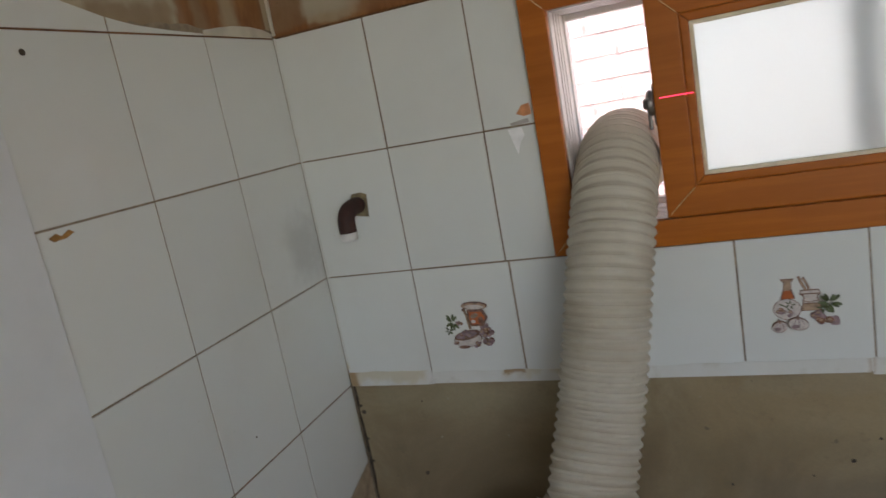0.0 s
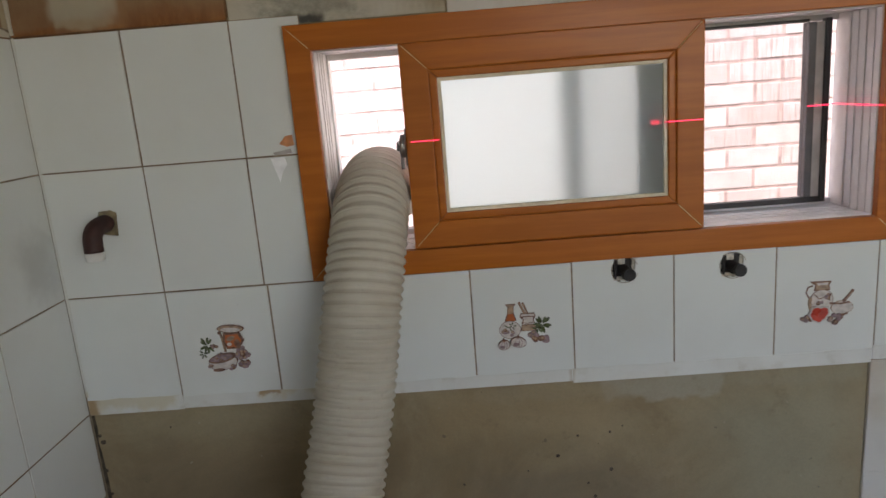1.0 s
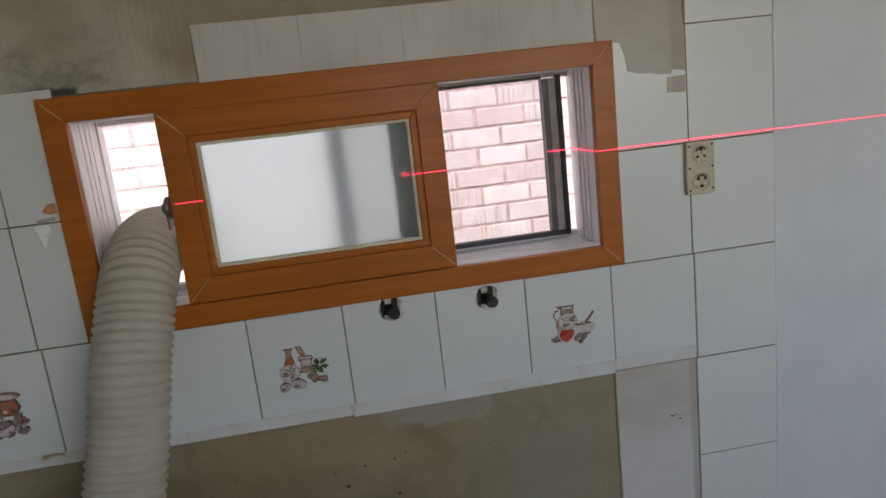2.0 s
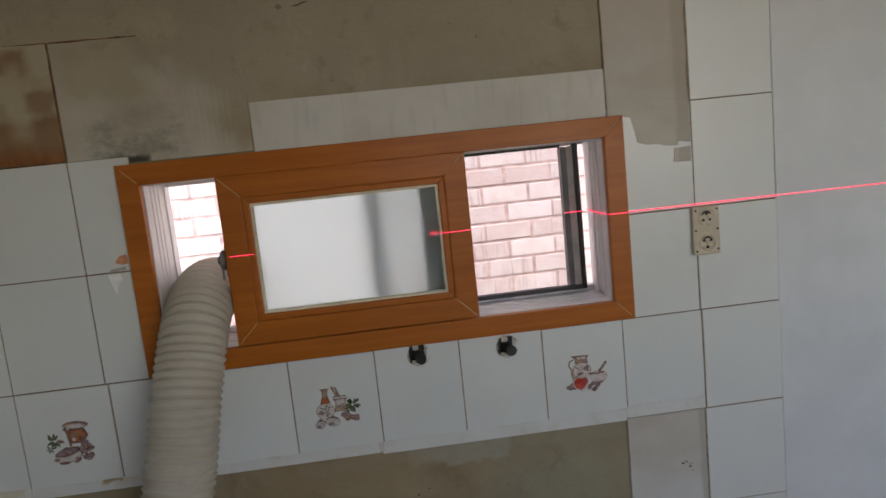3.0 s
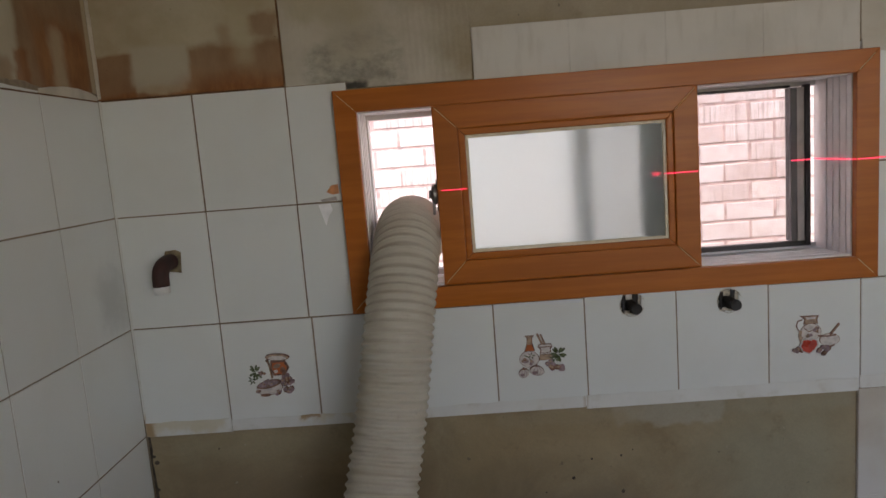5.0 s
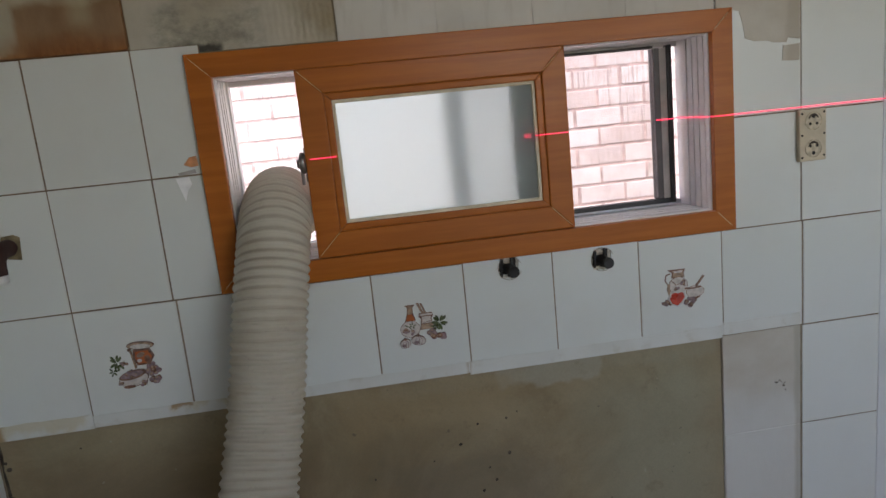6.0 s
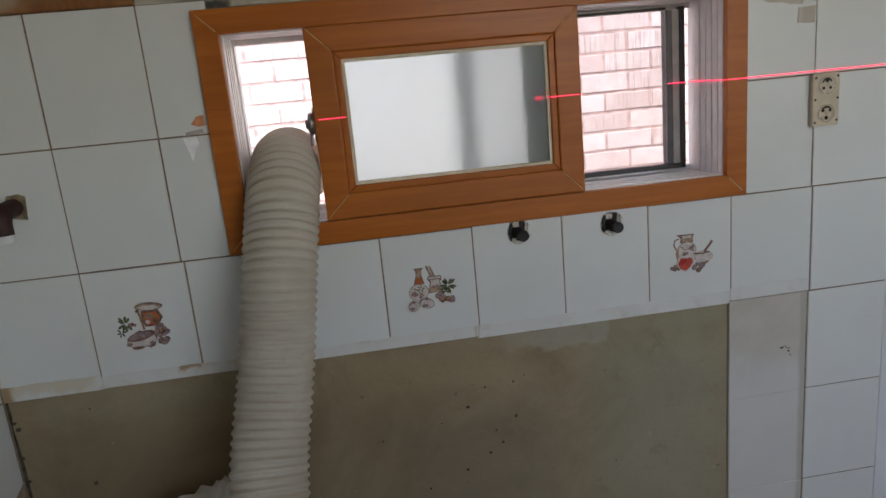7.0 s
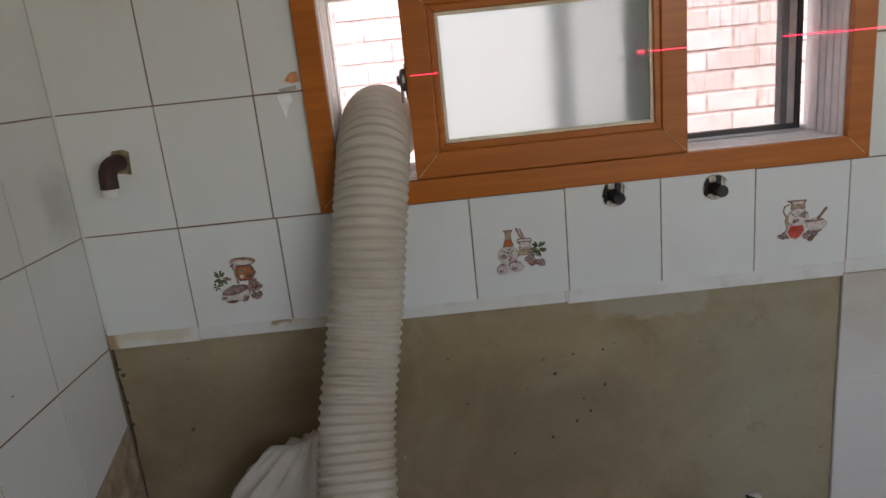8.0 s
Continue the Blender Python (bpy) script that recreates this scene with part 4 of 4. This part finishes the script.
# ---------------------------------------------------------------- red line of a laser level
LZ = 1.307
laser = at_origin("laser_line", "thin red level line thrown across sash, casing and tiles", "laser line")
for x0, x1, y in ((0.714, 0.768, -0.0066), (1.186, 1.260, -0.0066), (1.588, 1.632, -0.0126), (1.634, 2.0, -0.0012), (2.0, X_END, -0.0016)):
    half = 0.0008 if x1 < 1.3 else 0.0009
    part("line", box(x0, x1, y, y + 0.0004, LZ - half, LZ + half), LASER, laser)
part("line", box(LX1 - 0.0050, LX1 - 0.0046, 0.005, 0.160, LZ - 0.0009, LZ + 0.0009), LASER, laser)
part("line", box(1.520, 1.566, 0.1322, 0.1326, LZ - 0.0010, LZ + 0.0010), LASER, laser)
part("line", box(1.5852, 1.5856, -0.0122, 0.0045, LZ - 0.0009, LZ + 0.0009), LASER, laser)
part("spot", box(1.168, 1.184, 0.0160, 0.0164, LZ - 0.0045, LZ + 0.0035), LASER_SPOT, laser, "red laser spot on the knob")

# ---------------------------------------------------------------- dirt, marks and a drawn shadow line on the walls
def marks(name, spots, material, parent, y, label=""):
    for x, z, r in spots:
        part(name, slab([disc(x, z, r * 0.95, r * 0.8, 9, x * 400)], y - 0.0012, y + 0.001), material, parent, label)


marks("nail_hole", ((0.964, 0.631, 0.0045), (1.007, 0.674, 0.003), (1.074, 0.678, 0.003), (1.075, 0.592, 0.005), (1.026, 0.563, 0.003), (1.008, 0.508, 0.004), (0.951, 0.473, 0.004), (0.139, 0.585, 0.0055),
                    (0.763, 0.578, 0.003), (1.10, 0.69, 0.002), (0.90, 0.60, 0.002), (1.04, 0.53, 0.004), (0.86, 0.44, 0.003), (0.16, 0.757, 0.002)), MARK_AND_SHADE, wall_north, BED)
marks("dark_speck", ((0.008, 0.748, 0.004), (0.013, 0.733, 0.006), (0.007, 0.667, 0.005), (0.009, 0.612, 0.004)), MARK_AND_SHADE, wall_north, BED)
part("chip", slab([[(0.446, 1.296), (0.472, 1.298), (0.476, 1.283), (0.466, 1.270), (0.459, 1.250), (0.452, 1.274)]], -0.001, 0.001), plain("bright_white_dab", (0.88, 0.88, 0.88), 0.4), wall_north, "white paint dab")
part("chip", slab([[(0.466, 1.322), (0.478, 1.336), (0.492, 1.338), (0.494, 1.318), (0.480, 1.316)]], -0.001, 0.001), ORANGE_MARK, wall_north, "orange paint dab")
part("chip", slab([[(0.452, 1.307), (0.486, 1.312), (0.488, 1.304), (0.455, 1.301)]], -0.0014, 0.001), GREY_METAL, wall_north)
part("corner_streak", slab([ragged(0.001, 0.0050, 0.0, 0.797, 0.0026, 0.031, 21, "r")], BED - 0.003, BED + 0.001), MARK_AND_SHADE, wall_north, "dark ragged streak along the corner")
part("corner_bead", slab([ragged(0.0005, 0.007, 1.555, 1.80, 0.0012, 0.02, 22, "r")], -0.003, 0.002, 0.001), CAULK, wall_north)
part("corner_bead", slab([ragged(0.0005, 0.005, 0.84, 1.55, 0.0008, 0.02, 23, "r")], -0.0012, 0.002), SEALANT, wall_north)
part("rust_chip", slab([[(-0.612, 1.289), (-0.600, 1.293), (-0.592, 1.288), (-0.580, 1.294), (-0.572, 1.289), (-0.585, 1.284), (-0.605, 1.283)]], 0.0006, -0.001, side=True), RUST, wall_west, "rust-brown chipped glaze")
part("screw_hole", slab([disc(-0.570, 1.521, 0.0045, n=10)], 0.0006, -0.001, side=True), MARK_AND_SHADE, wall_west)
part("screw_hole", slab([disc(-0.335, 0.86, 0.0018, n=8)], 0.0006, -0.001, side=True), MARK_AND_SHADE, wall_west)
part("screw_hole", slab([disc(1.735, 0.665, 0.0035, 0.002, 8)], -0.0012, 0.001), MARK_AND_SHADE, wall_north)
part("screw_hole", slab([disc(1.753, 0.655, 0.003, 0.002, 8)], -0.0012, 0.001), MARK_AND_SHADE, wall_north)
for x, z, w, h in ((1.728, 0.668, 0.008, -0.006), (1.737, 0.663, 0.005, 0.009), (1.741, 0.672, 0.010, -0.012), (1.752, 0.660, 0.006, 0.004), (1.756, 0.648, 0.003, -0.008)):
    part("scratch", slab([[(x, z), (x + w * 0.5, z + h * 0.5 - 0.0008), (x + w, z + h), (x + w * 0.5 + 0.0008, z + h * 0.5 + 0.0010)]], -0.0010, 0.001), MARK_AND_SHADE, wall_north)
part("torn_bedding", slab([[(-0.24, 0.0), (-0.002, 0.0), (-0.002, 0.60), (-0.012, 0.61), (-0.05, 0.595), (-0.085, 0.585), (-0.12, 0.57), (-0.20, 0.545), (-0.24, 0.545)]], -0.0006, -BED, side=True), TORN, wall_west, "brown torn tile bedding")

# the shadow line beside the proud side plaster, built as a dark strip
part("corner_shadow_strip", slab([ragged(0.0005, 0.0065, 1.806, TOP - 0.001, 0.0012, 0.03, 25, "r")], BED - 0.0012, BED + 0.001), MARK_AND_SHADE, wall_north, "dark strip drawn as the shadow line in the corner")
part("crack", slab([[(0.915, 1.835), (0.93, 1.838), (0.945, 1.843), (0.955, 1.842), (0.944, 1.8395), (0.93, 1.8345)]], BED - 0.0006, BED + 0.001), MARK_AND_SHADE, wall_north, "hairline crack")
for z in (0.80, 1.55):
    part("rusty_line", slab([ragged(-0.62, -0.004, z - 0.0014, z + 0.0014, 0.0004, 0.03, 41, "tb")], -0.0006, -0.003, side=True), RUST_JOINT, wall_west, "rust-brown grout joint")
# dark brown lines drawn along the right and top edges of the bedding
part("rusty_line", slab([ragged(0.3982, 0.4012, 1.556, 1.80, 0.0005, 0.02, 43, "lr")], 0.0004, 0.004), RUST_JOINT, wall_north, "dark brown line down the bedding edge")
part("rusty_line", slab([ragged(0.004, 0.398, 1.7985, 1.8022, 0.0008, 0.02, 44, "tb")], 0.0030, BED), RUST_JOINT, wall_north, "dark brown line along the bedding top")
part("rusty_line", slab([ragged(0.402, 0.585, 1.7995, 1.8025, 0.0010, 0.02, 45, "tb")], BED - 0.0026, BED), RUST_JOINT, wall_north)
part("rusty_line", slab([ragged(0.004, 0.40, 1.5486, 1.5514, 0.0004, 0.03, 42, "tb")], 0.0006, 0.003), RUST_JOINT, wall_north, "rust-brown grout joint")
# yellowed sealant band along the foot of the tiles
for x0, x1, z0, z1, y, seed in ((0.002, 0.199, 0.7985, 0.831, 0.0010, 31), (0.2, 0.53, 0.8005, 0.826, 0.0008, 35), (0.53, 0.999, 0.8005, 0.826, 0.0009, 32), (1.001, 1.60, 0.7965, 0.827, 0.0012, 33), (1.602, 1.797, 0.804, 0.832, 0.0012, 34)):
    part("sealant_band", slab([ragged(x0, x1, z0, z1, 0.0016, 0.03, seed, "t")], -y, 0.002, 0.0005), SEALANT, wall_north, "yellowed grey-white sealant band")

# ---------------------------------------------------------------- printed kitchen motifs on three tiles
def motif(x, z, shapes, parent):
    """Flat glaze print: shapes of (outline, material), each a hair above the last."""
    bm, mats = bmesh.new(), []
    for i, (loop, m) in enumerate(shapes):
        if m not in mats:
            mats.append(m)
        slab([[(x + u * 0.001, z + w * 0.001) for u, w in loop]], -0.0005 - 0.00006 * i, 0.0004, 0, False, bm, mats.index(m))
    return part("printed_motif", bm, mats, parent, "printed kitchen still life")


def ringed(u, w, rx, rz, outer, inner, turn=0.0, edge=1.6):
    return [(disc(u, w, rx, rz, 22, turn), outer), (disc(u, w, rx - edge, rz - edge, 22, turn), inner)]


def spray(u, w, size, count, seed, material):
    """A tuft of small pointed leaves."""
    rnd, out = random.Random(seed), []
    for k in range(count):
        a = 2 * math.pi * k / count + rnd.uniform(-0.3, 0.3)
        r = size * rnd.uniform(0.45, 0.75)
        out.append((disc(u + r * math.cos(a), w + r * math.sin(a), size * 0.42, size * 0.17, 8, math.degrees(a)), material))
    return out


def berries(u, w, spread, count, seed, r=4.6):
    """A cluster of small shaded rounds."""
    rnd, out = random.Random(seed), []
    for k in range(count):
        a, d = rnd.uniform(0, 6.28), spread * rnd.uniform(0.2, 1.0)
        x, z = u + d * math.cos(a), w + 0.7 * d * math.sin(a)
        out += [(disc(x, z, r, r * 0.9, 12), P_BROWN if k % 3 == 0 else P_MAUVE), (disc(x - 0.8, z + 0.9, r * 0.55, r * 0.45, 10), (P_TAN, P_MAUVE, P_TAN)[k % 3])]
    return out


def stroke(points, wide, material):
    """A brush line of a given breadth."""
    left, right = [], []
    for i, (u, w) in enumerate(points):
        a, b = points[max(i - 1, 0)], points[min(i + 1, len(points) - 1)]
        d = Vector((b[0] - a[0], b[1] - a[1])).normalized() * wide / 2
        left.append((u - d.y, w + d.x)), right.append((u + d.y, w - d.x))
    return [(left + right[::-1], material)]


def onion(u, w, rx, rz, turn):
    """A round bulb with its seams."""
    out = ringed(u, w, rx, rz, P_BROWN, P_PALE, turn, 0.9)
    for f in (-0.45, 0.1, 0.55):
        out += stroke([(u + f * rx * 0.4, w + rz * 0.85), (u + f * rx, w), (u + f * rx * 0.5, w - rz * 0.85)], 1.1, P_MAUVE)
    return out + [(disc(u - rx * 0.3, w - rz * 0.35, rx * 0.4, rz * 0.35, 12), P_MAUVE), (disc(u, w + rz, 2.2, 3.4, 8, turn), P_BROWN)]


PITCHER = [*spray(-33, 8, 17, 9, 1, P_GREEN), *spray(-42, -11, 10, 6, 2, P_GREEN), *berries(-20, 3, 7, 4, 3, 3.4), *berries(34, -14, 17, 18, 4, 5.2), *berries(38, -34, 12, 9, 5, 4.6),
           *ringed(20, 40, 27, 8, P_BROWN, P_TAN, -4, 1.4), (disc(20, 38, 20, 5, 20, -4), P_PALE), *stroke([(-4, 36), (0, 22), (2, 6), (4, -8)], 3.0, P_TAN), (disc(-4, 33, 3, 3, 10), P_BROWN),
           ([(4, 32), (36, 31), (44, 14), (34, -2), (8, -2), (3, 14)], P_BROWN), ([(8, 28), (33, 28), (40, 14), (31, 2), (11, 2), (7, 14)], P_ORANGE), (disc(18, 20, 9, 5, 14, 20), P_TAN), (disc(30, 10, 6, 8, 12), P_BROWN), (disc(14, 8, 5, 4, 12), P_PALE),
           *ringed(-4, -30, 30, 16, P_BROWN, P_PALE, 6, 1.0), (disc(-5, -21, 28, 9, 26, 10), P_BROWN), (disc(-6, -20, 24, 6.5, 22, 10), P_MAUVE), *berries(-6, -20, 12, 7, 6, 3.6),
           (disc(-14, -45, 12, 3.5, 14), P_BROWN), *berries(-30, -36, 5, 4, 7, 3.2), *berries(14, -42, 7, 5, 8, 3.8)]
BOTTLES = [([(-35, 48), (-13, 48), (-18, 41), (-18, 30), (-13, 12), (-37, 12), (-31, 30), (-30, 41)], P_BROWN), ([(-32, 46.5), (-16, 46.5), (-19.5, 41), (-19.5, 30), (-20, 27), (-29.5, 27), (-29.5, 30), (-28.5, 41)], P_TAN), ([(-29.5, 27), (-20, 27), (-15.5, 12.5), (-35, 12.5)], P_ORANGE),
           *ringed(-27, -6, 22, 19, P_BROWN, P_PALE, 0, 1.0), *stroke([(-38, 4), (-28, -2), (-20, -14)], 2.0, P_GREEN), *spray(-22, 2, 8, 5, 11, P_GREEN), *berries(-36, -10, 7, 4, 12, 4.0), *berries(-22, -14, 6, 3, 13, 3.6),
           *stroke([(-7, 51), (-2, 38), (4, 25)], 4.6, P_BROWN), *stroke([(-7, 50), (-2, 38), (4, 25)], 2.6, P_TAN), *stroke([(0, 49), (5, 37), (9, 25)], 4.2, P_BROWN), *stroke([(0, 48), (5, 37), (9, 25)], 2.2, P_TAN),
           ([(-5, 27), (23, 27), (25, 20), (21, 14), (25, -10), (-6, -10), (-1, 14), (-7, 20)], P_BROWN), ([(-4, 25.5), (22, 25.5), (23, 21), (-5, 21)], P_PALE), ([(-1, 19), (20, 19), (19, 12), (22, 4), (-2, 4), (1, 12)], P_PALE), ([(-2, 3), (22, 3), (23, -9), (-4, -9)], P_TAN), *stroke([(-3, 8), (8, 6), (21, 8)], 1.2, P_BROWN),
           *spray(38, 2, 17, 10, 14, P_GREEN), *spray(29, -7, 11, 7, 15, P_GREEN), *berries(20, -22, 12, 10, 16, 5.6), *berries(40, -27, 9, 8, 17, 5.6),
           *onion(-41, -36, 12, 10, 20), *onion(-12, -32, 16, 11, -12)]
JUG = [([(-34, 49), (9, 48), (5, 39), (7, 29), (-25, 29), (-23, 40)], P_BROWN), ([(-24, 46), (6, 46), (3, 40), (4, 31), (-22, 31), (-20, 40)], P_TAN), ([(-20, 45), (3, 45), (0, 40), (-17, 40)], P_PALE),
       *stroke([(-27, 40), (-37, 37), (-40, 26), (-34, 15), (-26, 13)], 2.6, P_BROWN), *ringed(-9, 11, 23, 20, P_BROWN, P_PALE, 0, 1.0), *stroke([(-24, 22), (-14, 12), (-2, 16), (8, 8)], 2.0, P_BROWN), *berries(2, 16, 7, 5, 21, 4.0), *berries(-15, 4, 6, 4, 22, 3.6),
       *stroke([(-31, 16), (-33, 4), (-29, -12)], 6.0, P_TAN), *ringed(31, -8, 22, 14, P_TAN, P_PALE, 0, 1.0), *stroke([(6, 2), (26, 0), (45, 2)], 3.6, P_BROWN), *stroke([(32, 3), (42, 14), (52, 27)], 4.6, P_BROWN), *stroke([(36, 8), (43, 15), (50, 24)], 1.8, P_TAN),
       *stroke([(12, -22), (28, -26), (42, -20)], 4.0, P_BROWN), *berries(-38, -27, 10, 9, 23, 4.4), *berries(20, -32, 13, 11, 24, 4.6),
       ([(-35, -18), (-29, -3), (-17, -1), (-12, -4), (-6, -2), (4, -5), (6, -17), (-1, -29), (-14, -38), (-29, -31)], P_PALE), ([(-32, -18), (-27, -6), (-18, -4.5), (-12, -7), (-5, -5), (1, -7), (3, -17), (-4, -27), (-14, -35), (-27, -29)], P_RED)]


# ---------------------------------------------------------------- the tiles, one by one
J = 0.0016                        # half a joint
SHARED = {}


def tile(x0, x1, z0, z1, holes=(), material=TILE, name="tile", drop=0.0):
    """A tile of the far wall, set to the joints' grid."""
    if holes or drop:
        return part(name, slab([rect(x0 + J, x1 - J, z0 + J, z1 - J), *holes], -drop, 0.008, 0.0 if holes else 0.0009), material, wall_north)
    w, h = round(x1 - x0 - 2 * J, 4), round(z1 - z0 - 2 * J, 4)
    if (w, h, material.name) not in SHARED:
        SHARED[w, h, material.name] = mesh_of(name, slab([rect(0, w, 0, h)], 0.0, 0.008, 0.0009), material)
    ob = new(name, SHARED[w, h, material.name])
    ob.parent = wall_north
    k = random.Random(int(x0 * 977 + z0 * 3571))
    ob.location = (x0 + J + k.uniform(-0.0004, 0.0004), k.uniform(-0.0004, 0.0004), z0 + J + k.uniform(-0.0004, 0.0004))
    return ob


def side_tile(y0, y1, z0, z1):
    w, h = round(y1 - y0 - 2 * J, 4), round(z1 - z0 - 2 * J, 4)
    if (w, h, "side") not in SHARED:
        SHARED[w, h, "side"] = mesh_of("tile", slab([rect(0, w, 0, h)], 0.0, -0.008, 0.0009, True), TILE)
    ob = new("tile", SHARED[w, h, "side"])
    ob.parent = wall_west
    ob.location = (0.0, y0 + J, z0 + J)


rows = (0.80, 1.05, 1.30, 1.55)
LOW_ROW = (0.0, 0.2, 0.4055, 0.605, 0.806, 1.006, 1.206, 1.405, 1.604, 1.803, 2.0)
for r in range(3):
    z0, z1 = rows[r], rows[r + 1]
    for k in range(10):
        x0, x1 = (LOW_ROW[k], LOW_ROW[k + 1]) if r == 0 else (0.2 * k, 0.2 * k + 0.2)
        if r and 3 <= k <= 7:
            continue                       # the window
        if r == 0:
            if k in (5, 6):
                cx, cz = TAPS[k - 5]
                tile(x0, x1, z0, z1 + 0.01, [tap_hole(cx, cz)])
                continue
            ob = tile(x0, x1 + (0.003 if k == 9 else 0.0), z0, z1)
            if k in (1, 4, 7):
                off = -ob.location
                p = motif(x0 + 0.1, 0.926, {1: PITCHER, 4: BOTTLES, 7: JUG}[k], ob)
                p.matrix_parent_inverse = Matrix.Translation(off)
        elif k == 0 and r == 1:
            tile(x0, x1, z0, z1, [ELBOW_HOLE])
        elif k == 2:
            tile(x0, 0.53, z0, z1)
        elif k == 8 and r == 2:
            tile(1.6, 1.8, z0, z1)
        else:
            tile(x0, x1 + (0.003 if k == 9 else 0.0), z0, z1)
for x0 in (0.8, 1.0, 1.2, 1.4):             # cut strip over the window
    tile(x0, x0 + 0.2, 1.50, 1.641, (), STRIP_TILE)
for z0 in (0.05, 0.30, 0.55, 1.55, 1.80, 2.05):
    tile(1.8, 2.003, z0, z0 + 0.25)
for z0 in (0.05, 0.30, 0.55):               # smeared column under the outlet
    tile(1.6, 1.797, z0, z0 + 0.25, (), BEIGE)
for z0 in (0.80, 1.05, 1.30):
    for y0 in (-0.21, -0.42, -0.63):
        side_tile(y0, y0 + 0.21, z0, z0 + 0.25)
for z0 in (0.05, 0.30, 0.55):
    for y0 in (-0.42, -0.63):
        side_tile(y0, y0 + 0.21, z0, z0 + 0.25)
part("broken_tile", slab([[(-0.2085, 0.549), (-0.19, 0.556), (-0.12, 0.577), (-0.075, 0.592), (-0.04, 0.603), (-0.002, 0.615), (-0.002, 0.7985), (-0.2085, 0.7985)]], 0.0, -0.008, 0.0009, True), TILE, wall_west, "white tile broken off near the corner")
part("broken_tile", slab([[(-0.628, 1.5515), (-0.4216, 1.5515), (-0.4216, 1.572), (-0.461, 1.582), (-0.488, 1.589), (-0.54, 1.611), (-0.588, 1.643), (-0.628, 1.688)]], 0.0, -0.008, 0.0008, True), TILE, wall_west, "white tile broken off along a curve")
part("broken_tile", slab([[(-0.4184, 1.5515), (-0.2116, 1.5515), (-0.2116, 1.5545), (-0.25, 1.556), (-0.293, 1.5575), (-0.33, 1.560), (-0.364, 1.5625), (-0.40, 1.568), (-0.4184, 1.5715)]], 0.0, -0.008, 0.0005, True), TILE, wall_west, "white tile broken off along a curve")
part("tile_remnant", slab([[(-0.2084, 1.5515), (-0.0016, 1.5515), (-0.0016, 1.560), (-0.03, 1.567), (-0.07, 1.571), (-0.12, 1.571), (-0.17, 1.566), (-0.2084, 1.560)]], 0.0, -0.008, 0.0008, True), CAULK, wall_west, "cream remnant of a broken tile")

# ---------------------------------------------------------------- the alley outside
ground = part("ground", box(-40, 40, 0.2, 60, -0.40, -0.10), GROUND)
tagged(ground, "concrete ground of the alley", "ground", kind="structure")
BY, BH, BL = 1.05, 0.07075, 0.1799     # face, course and length of the neighbour's bricks
BX, BZ = 1.5414, 0.1451
neighbour = part("neighbour_wall", box(-3.0, 6.0, BY - 0.0090, BY + 0.25, -0.10, 3.4), BRICK_MORTAR)
tagged(neighbour, "sunlit pinkish-red brick wall of the neighbouring house", "brick wall", kind="structure")


def brick_mesh(w):
    return mesh_of("brick", box(0.0, w, -0.010, 0.012, 0.0, BH - 0.010, 0.0018), BRICK)


WHOLE = brick_mesh(BL - 0.010)
near_lo, near_hi = 9, 24
for row in range(near_lo, near_hi):
    z = BZ + row * BH
    for k in range(-9, 7):
        ob = new("brick", WHOLE)
        ob.parent = neighbour
        rnd = random.Random(row * 101 + k)
        ob.location = (BX + k * BL + ((row + 1) % 2) * BL / 2 + rnd.uniform(-0.002, 0.002), BY + rnd.uniform(-0.0005, 0.0005), z)
rest_v, rest_f = [], []
for row in range(-3, 46):
    for k in range(-27, 26):
        if near_lo <= row < near_hi and -9 <= k < 7:
            continue
        x0, z0 = BX + k * BL + ((row + 1) % 2) * BL / 2, BZ + row * BH
        x1, z1, y0, y1 = x0 + BL - 0.010, z0 + BH - 0.010, BY - 0.010, BY + 0.012
        i = len(rest_v)
        rest_v += [(x0, y0, z0), (x1, y0, z0), (x1, y0, z1), (x0, y0, z1), (x0, y1, z0), (x1, y1, z0), (x1, y1, z1), (x0, y1, z1)]
        rest_f += [(i, i + 1, i + 2, i + 3), (i, i + 4, i + 5, i + 1), (i + 1, i + 5, i + 6, i + 2), (i + 2, i + 6, i + 7, i + 3), (i + 3, i + 7, i + 4, i)]
me = bpy.data.meshes.new("brickwork")
me.from_pydata(rest_v, [], rest_f)
me.materials.append(BRICK)
rest = new("brickwork", me)
rest.parent = neighbour
tagged(rest, kind="stuff")
